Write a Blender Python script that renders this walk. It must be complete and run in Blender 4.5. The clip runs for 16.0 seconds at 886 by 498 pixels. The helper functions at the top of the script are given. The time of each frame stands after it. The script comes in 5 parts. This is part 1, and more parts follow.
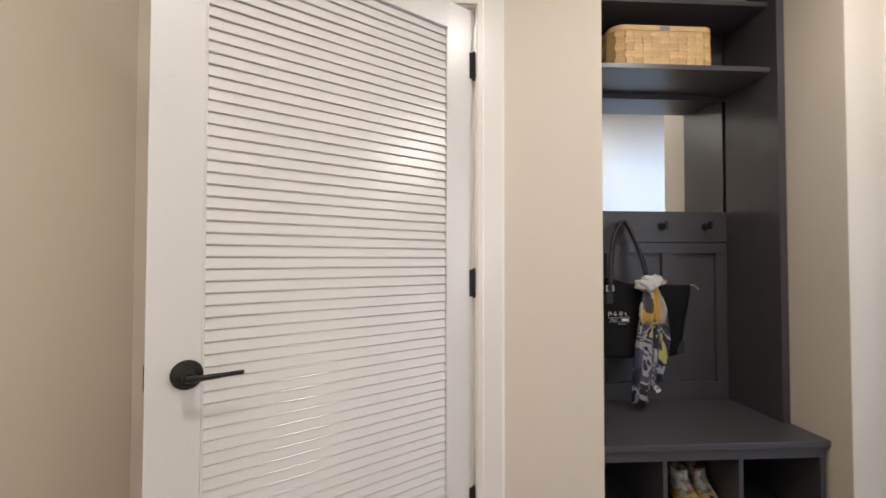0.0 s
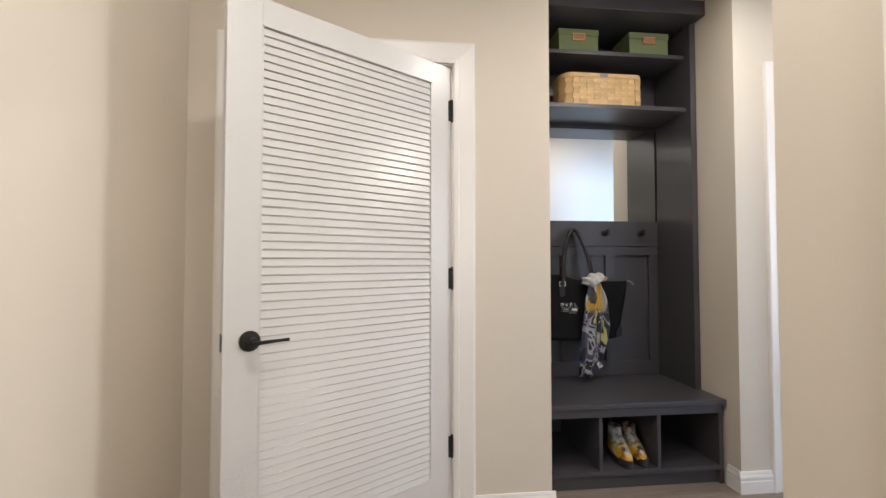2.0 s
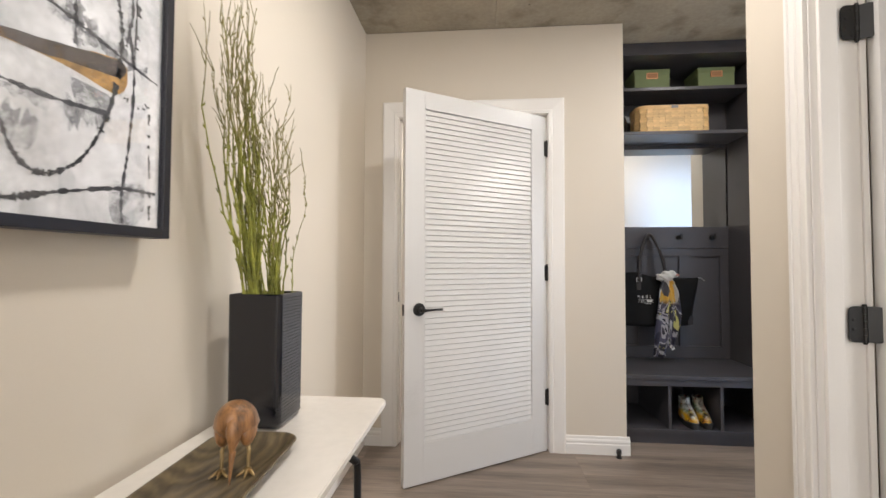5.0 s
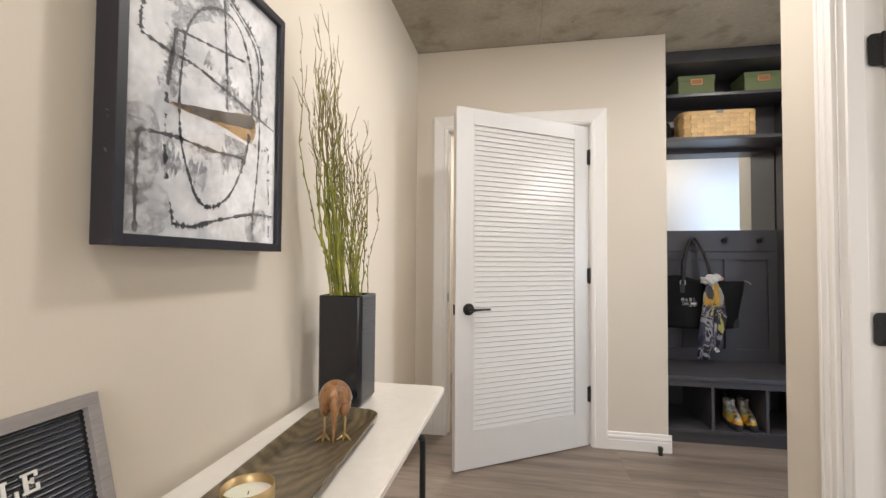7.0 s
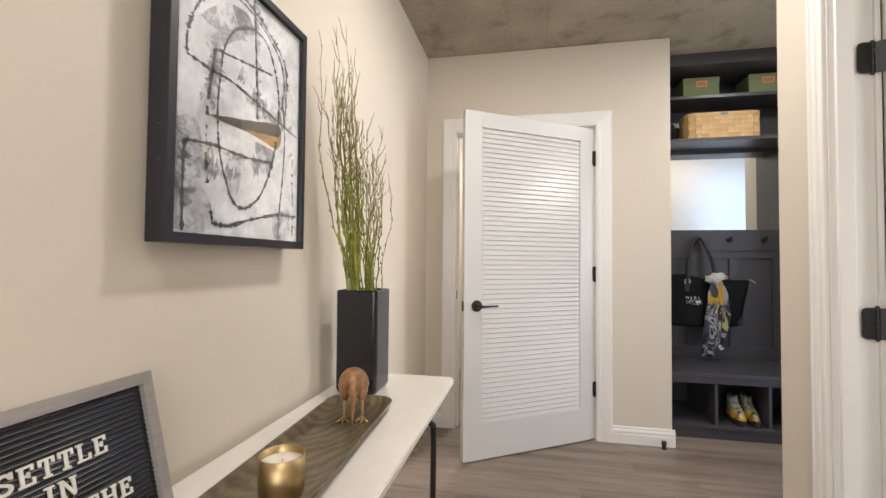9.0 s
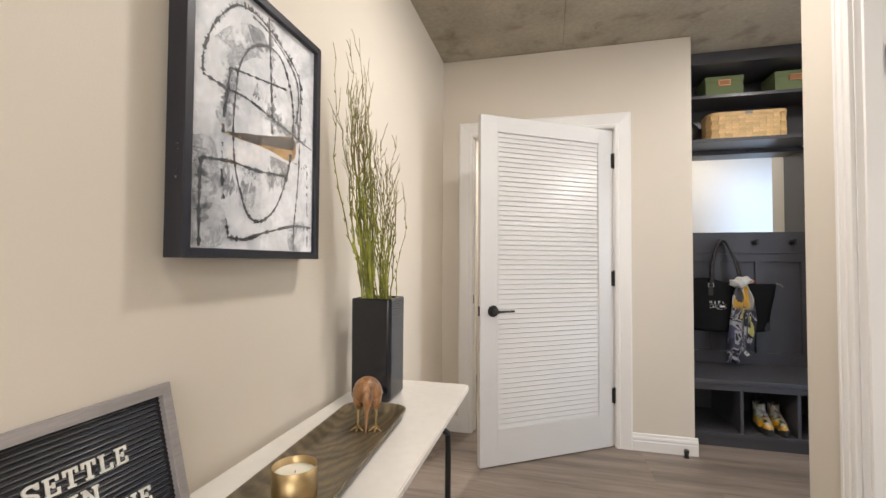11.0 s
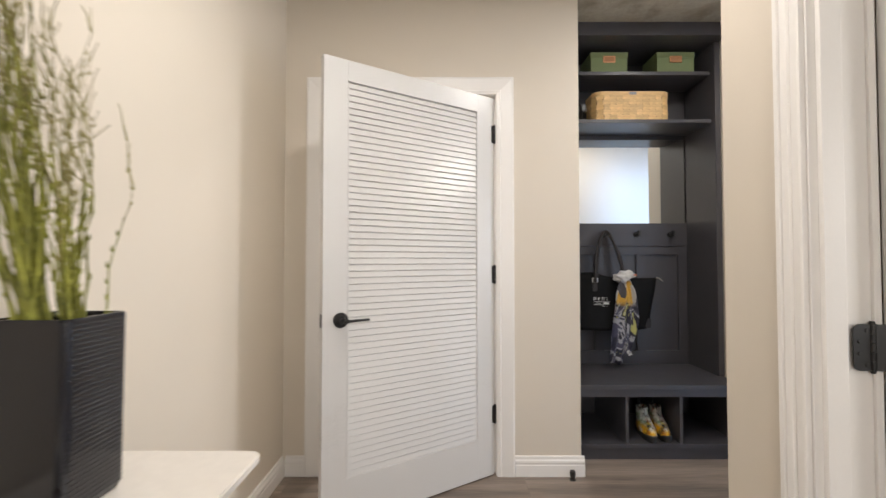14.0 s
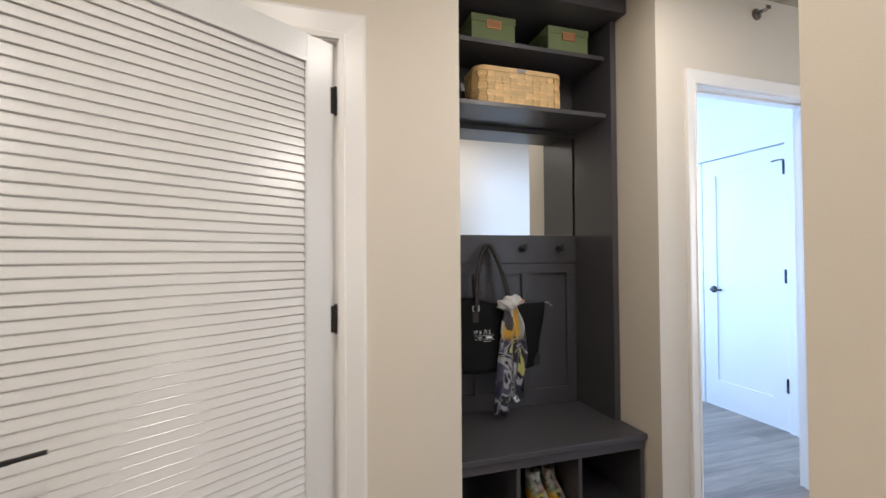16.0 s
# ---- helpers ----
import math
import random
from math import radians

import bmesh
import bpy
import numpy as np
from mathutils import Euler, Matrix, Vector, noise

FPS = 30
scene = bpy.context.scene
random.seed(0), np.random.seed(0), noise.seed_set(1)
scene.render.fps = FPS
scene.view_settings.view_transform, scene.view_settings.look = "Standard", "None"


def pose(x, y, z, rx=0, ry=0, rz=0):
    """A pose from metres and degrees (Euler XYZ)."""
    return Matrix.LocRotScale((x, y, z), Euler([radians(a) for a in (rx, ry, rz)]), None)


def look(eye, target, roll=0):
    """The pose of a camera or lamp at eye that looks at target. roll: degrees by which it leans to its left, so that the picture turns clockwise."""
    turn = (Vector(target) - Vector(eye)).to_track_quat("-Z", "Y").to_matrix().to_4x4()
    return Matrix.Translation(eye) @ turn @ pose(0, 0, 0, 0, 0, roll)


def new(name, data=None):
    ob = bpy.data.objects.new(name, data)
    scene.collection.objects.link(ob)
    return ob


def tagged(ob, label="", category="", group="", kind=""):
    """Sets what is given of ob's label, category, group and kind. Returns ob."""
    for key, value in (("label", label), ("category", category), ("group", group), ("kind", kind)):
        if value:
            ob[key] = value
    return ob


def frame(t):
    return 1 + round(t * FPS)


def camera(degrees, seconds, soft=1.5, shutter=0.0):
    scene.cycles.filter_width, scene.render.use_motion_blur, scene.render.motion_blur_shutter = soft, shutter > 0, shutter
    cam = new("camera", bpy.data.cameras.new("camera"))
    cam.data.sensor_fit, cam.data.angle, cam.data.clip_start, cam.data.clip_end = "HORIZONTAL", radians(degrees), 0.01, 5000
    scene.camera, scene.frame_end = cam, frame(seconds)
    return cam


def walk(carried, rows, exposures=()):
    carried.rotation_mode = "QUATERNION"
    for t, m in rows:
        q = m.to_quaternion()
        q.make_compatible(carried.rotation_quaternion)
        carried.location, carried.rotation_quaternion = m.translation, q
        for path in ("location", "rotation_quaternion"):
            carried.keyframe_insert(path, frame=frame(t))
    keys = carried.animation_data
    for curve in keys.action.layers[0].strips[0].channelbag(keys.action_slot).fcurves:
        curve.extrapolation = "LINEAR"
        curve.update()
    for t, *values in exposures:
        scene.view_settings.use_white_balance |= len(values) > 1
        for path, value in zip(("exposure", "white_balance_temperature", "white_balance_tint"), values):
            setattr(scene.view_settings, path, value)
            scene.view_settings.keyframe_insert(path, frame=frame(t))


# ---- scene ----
cam = camera(91.7, 16.0, shutter=0.4)
PATH = [
    (0, (0.101, 0.111, 1.172), (0.215, 2.107, 1.22), 0.1),
    (0.5, (0.116, 0.014, 1.189), (0.333, 2.002, 1.242), 0.1),
    (1, (0.153, -0.139, 1.189), (0.382, 1.847, 1.248), -0.2),
    (1.5, (0.136, -0.237, 1.181), (0.363, 1.749, 1.238), -0.2),
    (2, (0.047, -0.322, 1.164), (0.261, 1.665, 1.224), -0.0),
    (2.5, (-0.031, -0.406, 1.15), (0.169, 1.583, 1.203), 0.1),
    (3, (-0.01, -0.524, 1.13), (0.163, 1.468, 1.192), -0.0),
    (3.5, (0.008, -0.719, 1.144), (0.073, 1.278, 1.214), -0.2),
    (4, (-0.024, -0.847, 1.153), (-0.077, 1.151, 1.219), 0.0),
    (4.5, (-0.089, -0.958, 1.146), (-0.204, 1.038, 1.211), 0.1),
    (7, (-0.136, -1.256, 1.175), (-0.492, 0.711, 1.233), 0.4),
    (7.5, (-0.121, -1.276, 1.172), (-0.483, 0.69, 1.227), 0.3),
    (8, (-0.081, -1.32, 1.18), (-0.454, 0.644, 1.237), 0.3),
    (8.5, (-0.098, -1.334, 1.176), (-0.476, 0.629, 1.232), 0.3),
    (9, (-0.126, -1.343, 1.167), (-0.519, 0.617, 1.223), 0.5),
    (9.5, (-0.145, -1.353, 1.16), (-0.556, 0.603, 1.217), 0.4),
    (12, (-0.085, -1.304, 1.212), (-0.589, 0.63, 1.269), 0.4),
    (12.5, (-0.093, -1.262, 1.202), (-0.539, 0.687, 1.258), 0.6),
    (13, (-0.083, -1.174, 1.197), (-0.393, 0.801, 1.251), 0.4),
    (13.5, (-0.04, -0.944, 1.177), (-0.195, 1.05, 1.224), 0.2),
    (14, (0.019, -0.719, 1.169), (0.016, 1.281, 1.219), -0.0),
    (14.5, (0.041, -0.464, 1.206), (0.254, 1.524, 1.253), -0.1),
    (15, (0.048, -0.249, 1.271), (0.476, 1.704, 1.316), -0.1),
    (15.5, (0.112, -0.067, 1.268), (0.615, 1.868, 1.315), -0.2),
    (16, (0.212, 0.059, 1.301), (0.797, 1.971, 1.338), -0.4),
]
EXPOSURES = [(0.0, -0.19, 6550, 12), (0.5, -0.19, 6620, 13), (1.0, -0.21, 6900, 14), (1.5, -0.19, 6900, 14), (2.0, -0.12, 6420, 11), (3.0, -0.07, 6400, 11), (4.5, -0.04, 6320, 11), (13.5, -0.04, 6320, 11), (14.5, -0.10, 6400, 11), (15.0, -0.07, 6450, 11), (15.5, -0.27, 6500, 11), (16.0, -0.29, 6500, 11)]
walk(cam, [(t, look(eye, target, roll)) for t, eye, target, roll in PATH], EXPOSURES)

# ---- light: daylight from the bedroom window, warm ceiling lamps, added rear and side fills ----
world = bpy.data.worlds.new("sky")
scene.world = world
world.use_nodes = True
sky = world.node_tree.nodes.new("ShaderNodeTexSky")
sky.sky_type, sky.sun_disc = "NISHITA", False
sky.sun_elevation, sky.sun_rotation = radians(35), radians(200)
world.node_tree.links.new(sky.outputs[0], world.node_tree.nodes["Background"].inputs[0])
world.node_tree.nodes["Background"].inputs[1].default_value = 0.1
WARM, DAY, SOFTDAY = (1.0, 0.945, 0.880), (0.33, 0.56, 1.0), (0.95, 0.97, 1.0)


def area(name, m, size, power, colour, shape="DISK", size_y=None, spread=180):
    lamp = bpy.data.lights.new(name, "AREA")
    lamp.shape, lamp.size, lamp.energy, lamp.color = shape, size, power, colour
    lamp.spread = radians(spread)
    if size_y:
        lamp.size_y = size_y
    ob = new(name, lamp)
    ob.matrix_world = m
    return ob


area("corridor_lamp_light", pose(0.08, 0.20, 2.585), 0.16, 19, WARM)
# fill light added out of view to lift the dark corridor
area("rear_fill_light", pose(0.0, -1.75, 2.585), 0.16, 13, WARM)
area("hall_lamp_light", pose(1.47, 1.07, 2.585), 0.16, 15, WARM)
area("closet_lamp_light", pose(-0.3, 2.6, 2.585), 0.13, 32, WARM)
area("bedroom_window_light", pose(2.65, 4.93, 1.5, -90), 1.4, 135, DAY, "RECTANGLE", 1.6, spread=110)
area("hall_window_light", pose(4.17, 1.10, 1.45, 0, 90), 1.5, 20, SOFTDAY, "RECTANGLE", 0.82, spread=120)
# added level fill from behind, brightens jambs, door and lower walls
area("rear_daylight_fill", pose(-0.04, -2.97, 1.45, 90), 1.2, 20, (1.0, 0.97, 0.93), "RECTANGLE", 1.6, spread=150)
# added fill through the side doorway, evens out the left wall
area("side_daylight_fill", pose(3.17, -1.40, 1.50, 0, 90), 1.4, 33, (1.0, 0.97, 0.93), "RECTANGLE", 1.0, spread=140)



# ---- materials ----
def material(name, colour, rough=0.5, metal=0.0, spread=0.06, scale=6.0, fine=120.0, bump=0.05, coat=0.0, stretch=(1, 1, 1), rand=0.0, dist=0.002):
    """Principled paint with large stains, fine grain and a little relief."""
    mat = bpy.data.materials.new(name)
    mat.use_nodes = True
    nt = mat.node_tree
    b = nt.nodes["Principled BSDF"]
    tc = nt.nodes.new("ShaderNodeTexCoord")
    mp = nt.nodes.new("ShaderNodeMapping")
    mp.inputs["Scale"].default_value = stretch
    nt.links.new(tc.outputs["Object"], mp.inputs[0])
    big, small = nt.nodes.new("ShaderNodeTexNoise"), nt.nodes.new("ShaderNodeTexNoise")
    for n, s, d in ((big, scale, 4), (small, fine, 3)):
        n.inputs["Scale"].default_value, n.inputs["Detail"].default_value = s, d
        nt.links.new(mp.outputs[0], n.inputs[0])
    mix = nt.nodes.new("ShaderNodeMath")
    mix.operation = "MULTIPLY_ADD"
    mix.inputs[1].default_value = 0.35
    nt.links.new(small.outputs[0], mix.inputs[0])
    sc = nt.nodes.new("ShaderNodeMath")
    sc.operation = "MULTIPLY"
    sc.inputs[1].default_value = 0.65
    nt.links.new(big.outputs[0], sc.inputs[0])
    nt.links.new(sc.outputs[0], mix.inputs[2])
    ramp = nt.nodes.new("ShaderNodeValToRGB")
    ramp.color_ramp.elements[0].position, ramp.color_ramp.elements[1].position = 0.3, 0.7
    lo = tuple(max(0, c * (1 - spread)) for c in colour)
    hi = tuple(min(1, c * (1 + spread)) for c in colour)
    ramp.color_ramp.elements[0].color, ramp.color_ramp.elements[1].color = (*lo, 1), (*hi, 1)
    nt.links.new(mix.outputs[0], ramp.inputs[0])
    out = ramp.outputs[0]
    if rand:
        info = nt.nodes.new("ShaderNodeObjectInfo")
        hsv = nt.nodes.new("ShaderNodeHueSaturation")
        mr = nt.nodes.new("ShaderNodeMapRange")
        mr.inputs[3].default_value, mr.inputs[4].default_value = 1 - rand, 1 + rand
        nt.links.new(info.outputs["Random"], mr.inputs[0])
        nt.links.new(mr.outputs[0], hsv.inputs["Value"])
        nt.links.new(out, hsv.inputs["Color"])
        out = hsv.outputs[0]
    nt.links.new(out, b.inputs["Base Color"])
    rr = nt.nodes.new("ShaderNodeMapRange")
    rr.inputs[3].default_value, rr.inputs[4].default_value = max(0.02, rough - 0.08), min(1, rough + 0.08)
    nt.links.new(mix.outputs[0], rr.inputs[0])
    nt.links.new(rr.outputs[0], b.inputs["Roughness"])
    b.inputs["Metallic"].default_value = metal
    b.inputs["Coat Weight"].default_value = coat
    b.inputs["Coat Roughness"].default_value = 0.12
    if bump:
        bp = nt.nodes.new("ShaderNodeBump")
        bp.inputs["Strength"].default_value, bp.inputs["Distance"].default_value = bump, dist
        nt.links.new(small.outputs[0], bp.inputs["Height"])
        nt.links.new(bp.outputs[0], b.inputs["Normal"])
    return mat


PAINT = material("wall_paint", (0.66, 0.595, 0.50), 0.62, spread=0.025, scale=1.6, fine=350, bump=0.12)
WHITE = material("trim_paint", (0.80, 0.775, 0.74), 0.32, spread=0.02, scale=3, fine=200, bump=0.04)
DOORPAINT = material("door_paint", (0.62, 0.605, 0.585), 0.29, spread=0.02, scale=3, fine=180, bump=0.05)
CHARCOAL = material("charcoal_lacquer", (0.062, 0.059, 0.065), 0.33, spread=0.10, scale=5, fine=160, bump=0.06)
BLACK = material("black_metal", (0.014, 0.0135, 0.0135), 0.38, metal=0.2, spread=0.2, scale=20, fine=300, bump=0.03)
GLOSSBLACK = material("glazed_black", (0.004, 0.0044, 0.008), 0.20, spread=0.2, scale=14, fine=200, bump=0.02, coat=0.25)
CHROME = material("brushed_steel", (0.55, 0.54, 0.52), 0.3, metal=1.0, spread=0.1, fine=300)
GOLD = material("aged_brass", (0.47, 0.345, 0.175), 0.40, metal=1.0, spread=0.12, scale=18, fine=260, bump=0.03)


def concrete():
    mat = material("raw_concrete", (0.350, 0.308, 0.238), 0.8, spread=0.24, scale=2.6, fine=45, bump=0.25, dist=0.004)
    nt = mat.node_tree
    b = nt.nodes["Principled BSDF"]
    old = b.inputs["Base Color"].links[0].from_socket
    tc = nt.nodes.new("ShaderNodeTexCoord")
    spots = nt.nodes.new("ShaderNodeTexNoise")
    spots.inputs["Scale"].default_value, spots.inputs["Detail"].default_value = 5, 10
    spots.inputs["Distortion"].default_value = 0.15
    nt.links.new(tc.outputs["Object"], spots.inputs[0])
    r = nt.nodes.new("ShaderNodeValToRGB")
    r.color_ramp.elements[0].position, r.color_ramp.elements[1].position = 0.30, 0.46
    r.color_ramp.elements[0].color, r.color_ramp.elements[1].color = (0.50, 0.48, 0.45, 1), (1, 1, 1, 1)
    nt.links.new(spots.outputs[0], r.inputs[0])
    holes = nt.nodes.new("ShaderNodeTexVoronoi")
    holes.inputs["Scale"].default_value = 6.5
    nt.links.new(tc.outputs["Object"], holes.inputs[0])
    r2 = nt.nodes.new("ShaderNodeValToRGB")
    r2.color_ramp.elements[0].position, r2.color_ramp.elements[1].position = 0.03, 0.07
    r2.color_ramp.elements[0].color = (0.35, 0.33, 0.30, 1)
    nt.links.new(holes.outputs[0], r2.inputs[0])
    out = old
    for k in (r, r2):
        m = nt.nodes.new("ShaderNodeMix")
        m.data_type, m.blend_type = "RGBA", "MULTIPLY"
        m.inputs[0].default_value = 0.75
        nt.links.new(out, m.inputs[6])
        nt.links.new(k.outputs[0], m.inputs[7])
        out = m.outputs[2]
    nt.links.new(out, b.inputs["Base Color"])
    return mat


CONCRETE = concrete()


def plank_material():
    mat = material("vinyl_oak", (0.215, 0.170, 0.137), 0.44, spread=0.55, scale=2.6, fine=20, bump=0.06, stretch=(0.35, 6.0, 6.0), rand=0.14)
    nt = mat.node_tree
    tc = [n for n in nt.nodes if n.type == "TEX_COORD"][0]
    mp = [n for n in nt.nodes if n.type == "MAPPING"][0]
    info = nt.nodes.new("ShaderNodeObjectInfo")
    sc = nt.nodes.new("ShaderNodeVectorMath")
    sc.operation = "SCALE"
    sc.inputs[3].default_value = 37.0
    comb = nt.nodes.new("ShaderNodeCombineXYZ")
    for i in range(3):
        nt.links.new(info.outputs["Random"], comb.inputs[i])
    nt.links.new(comb.outputs[0], sc.inputs[0])
    nt.links.new(sc.outputs[0], mp.inputs["Location"])
    return mat


PLANK = plank_material()
GLASS = bpy.data.materials.new("clear_glass")
GLASS.use_nodes = True
gb = GLASS.node_tree.nodes["Principled BSDF"]
gb.inputs["Base Color"].default_value, gb.inputs["Roughness"].default_value = (1, 1, 1, 1), 0.02
gb.inputs["Transmission Weight"].default_value, gb.inputs["IOR"].default_value = 1.0, 1.45
MIRROR = bpy.data.materials.new("mirror_silver")
MIRROR.use_nodes = True
mb = MIRROR.node_tree.nodes["Principled BSDF"]
mb.inputs["Base Color"].default_value, mb.inputs["Roughness"].default_value, mb.inputs["Metallic"].default_value = (0.88, 0.9, 0.9, 1), 0.015, 1.0
GLOW = bpy.data.materials.new("lamp_diffuser")
GLOW.use_nodes = True
wb = GLOW.node_tree.nodes["Principled BSDF"]
wb.inputs["Emission Color"].default_value, wb.inputs["Emission Strength"].default_value = (1.0, 0.85, 0.66, 1), 4.0


# ---- building helpers ----
def finish(ob, mats, smooth=False):
    for m in (mats if isinstance(mats, (list, tuple)) else [mats]):
        ob.data.materials.append(m)
    if smooth:
        for p in ob.data.polygons:
            p.use_smooth = True
    return ob


def to_mesh(name, bm):
    bmesh.ops.recalc_face_normals(bm, faces=bm.faces)
    me = bpy.data.meshes.new(name)
    bm.to_mesh(me)
    bm.free()
    return me


def part(name, bm, mat, parent=None, label="", smooth=False, at=None):
    """One mesh object out of a bmesh, as a part of parent."""
    ob = finish(new(name, to_mesh(name, bm)), mat, smooth)
    if parent:
        ob.parent = parent
    if at is not None:
        ob.matrix_local = at
    return tagged(ob, label)


def box(bm, x0, x1, y0, y1, z0, z1, bevel=0.0):
    """Adds a box, with softened edges if asked."""
    tmp = bmesh.new()
    v = bmesh.ops.create_cube(tmp, size=1)["verts"]
    for k in v:
        k.co = ((x0 + x1) / 2 + k.co.x * (x1 - x0), (y0 + y1) / 2 + k.co.y * (y1 - y0), (z0 + z1) / 2 + k.co.z * (z1 - z0))
    if bevel:
        bmesh.ops.bevel(tmp, geom=tmp.edges[:], offset=bevel, segments=2, affect="EDGES", profile=0.6)
    add(bm, tmp)
    return bm


def add(bm, tmp, m=None):
    if m is not None:
        bmesh.ops.transform(tmp, matrix=m, verts=tmp.verts)
    me = bpy.data.meshes.new("tmp")
    tmp.to_mesh(me)
    tmp.free()
    bm.from_mesh(me)
    bpy.data.meshes.remove(me)


def boxes(*rows, bevel=0.0):
    bm = bmesh.new()
    for r in rows:
        box(bm, *r, bevel=bevel)
    return bm


def lathe(profile, n=32, bm=None, m=None):
    """Turns (radius, z) pairs about z."""
    tmp = bmesh.new()
    rings = []
    for r, z in profile:
        rings.append([tmp.verts.new((r * math.cos(2 * math.pi * k / n), r * math.sin(2 * math.pi * k / n), z)) for k in range(n)])
    for a, b in zip(rings, rings[1:]):
        for k in range(n):
            tmp.faces.new((a[k], a[(k + 1) % n], b[(k + 1) % n], b[k]))
    for ring in (rings[0], rings[-1]):
        tmp.faces.new(ring)
    bmesh.ops.remove_doubles(tmp, verts=tmp.verts, dist=1e-5)
    if bm is None:
        bm = bmesh.new()
    add(bm, tmp, m)
    return bm


def tube(path, radii, n=8, bm=None, flat=1.0):
    """A round bar along a path; radii: one number or one for each point."""
    if bm is None:
        bm = bmesh.new()
    pts = [Vector(p) for p in path]
    if not isinstance(radii, (list, tuple)):
        radii = [radii] * len(pts)
    rings, side = [], None
    for i, p in enumerate(pts):
        d = (pts[min(i + 1, len(pts) - 1)] - pts[max(i - 1, 0)]).normalized()
        if side is None:
            side = d.orthogonal().normalized()
        side = (side - d * side.dot(d)).normalized()
        up = d.cross(side)
        rings.append([bm.verts.new(p + (side * math.cos(2 * math.pi * k / n) + up * flat * math.sin(2 * math.pi * k / n)) * radii[i]) for k in range(n)])
    for a, b in zip(rings, rings[1:]):
        for k in range(n):
            bm.faces.new((a[k], a[(k + 1) % n], b[(k + 1) % n], b[k]))
    bm.faces.new(rings[0][::-1])
    bm.faces.new(rings[-1])
    return bm


def arc(points, steps=6):
    """A smooth line (Catmull-Rom) through a few points."""
    p = [Vector(q) for q in points]
    p = [p[0] * 2 - p[1]] + p + [p[-1] * 2 - p[-2]]
    out = []
    for i in range(1, len(p) - 2):
        for k in range(steps):
            t = k / steps
            out.append(0.5 * (2 * p[i] + (p[i + 1] - p[i - 1]) * t + (2 * p[i - 1] - 5 * p[i] + 4 * p[i + 1] - p[i + 2]) * t * t + (3 * p[i] - p[i - 1] - 3 * p[i + 1] + p[i + 2]) * t ** 3))
    return out + [p[-2]]


def extrude(profile, length, axis="z"):
    """A straight moulding: a closed profile in the plane across axis."""
    bm = bmesh.new()
    ends = []
    for s in (0, length):
        if axis == "z":
            ends.append([bm.verts.new((a, b, s)) for a, b in profile])
        elif axis == "x":
            ends.append([bm.verts.new((s, a, b)) for a, b in profile])
        else:
            ends.append([bm.verts.new((a, s, b)) for a, b in profile])
    n = len(profile)
    for k in range(n):
        bm.faces.new((ends[0][k], ends[0][(k + 1) % n], ends[1][(k + 1) % n], ends[1][k]))
    bm.faces.new(ends[0])
    bm.faces.new(ends[1])
    return bm


def thing(name, at, label, category, group=""):
    ob = new(name)
    ob.empty_display_size = 0.1
    ob.matrix_world = at if isinstance(at, Matrix) else pose(*at)
    return tagged(ob, label, category, group)


def setting(name, bm, mat, label, category="wall", smooth=False):
    return tagged(part(name, bm, mat, None, label, smooth), "", category, "", "structure")


# ---- the rooms ----
LEFT, RIGHT, BACK, HALL_S, HALL_N, CEIL = -0.835, 0.759, 1.585, 0.414, 1.657, 2.605
DX0, DX1, DTOP = -0.632, 0.312, 2.068          # opening of the louvred door
NX0, NX1 = 0.747, 1.737                        # niche of the hall bench
BX0, BX1, BTOP = 1.953, 2.804, 2.128             # bedroom opening
RY0, RY1, RTOP = -0.714, 0.164, 2.069           # opening in the right wall

setting("wall_left", boxes((LEFT - 0.12, LEFT, -3.0, 3.6, 0, CEIL)), PAINT, "warm off-white painted wall beside the console table")
setting("wall_back", boxes((LEFT, DX0, BACK, BACK + 0.12, 0, CEIL - 0.004), (DX1, NX0, BACK, BACK + 0.12, 0, CEIL - 0.004), (DX0, DX1, BACK, BACK + 0.12, DTOP, CEIL - 0.004),
                           (NX0 - 0.12, NX0, BACK + 0.12, 2.42, 0, CEIL)), PAINT, "beige painted wall round the louvred door")
setting("wall_niche_back", boxes((NX0, NX1, 2.30, 2.42, 0, CEIL)), PAINT, "beige painted wall behind the hall bench")
setting("wall_hall_north", boxes((NX1, 1.86, HALL_N, 2.42, 0, CEIL), (1.86, BX0, HALL_N, HALL_N + 0.12, 0, CEIL), (BX1, 4.2, HALL_N, HALL_N + 0.12, 0, CEIL),
                                 (BX0, BX1, HALL_N, HALL_N + 0.12, BTOP, CEIL)), PAINT, "beige painted hall wall with the open bedroom doorway")
setting("wall_hall_south", boxes((RIGHT + 0.12, 4.2, HALL_S - 0.12, HALL_S, 0, CEIL)), PAINT, "beige painted hall wall facing the bedroom")
setting("wall_hall_end", boxes((4.2, 4.32, HALL_S - 0.12, 0.56, 0, CEIL), (4.2, 4.32, 1.51, HALL_N + 0.12, 0, CEIL), (4.2, 4.32, 0.56, 1.51, 0, 0.7), (4.2, 4.32, 0.56, 1.51, 2.2, CEIL)), PAINT, "plain painted wall at the end of the hall")
setting("wall_right", boxes((RIGHT, RIGHT + 0.12, RY1, HALL_S, 0, CEIL), (RIGHT, RIGHT + 0.12, -3.0, RY0, 0, CEIL), (RIGHT, RIGHT + 0.12, RY0, RY1, RTOP, CEIL)),
        PAINT, "beige painted wall with a cased doorway")
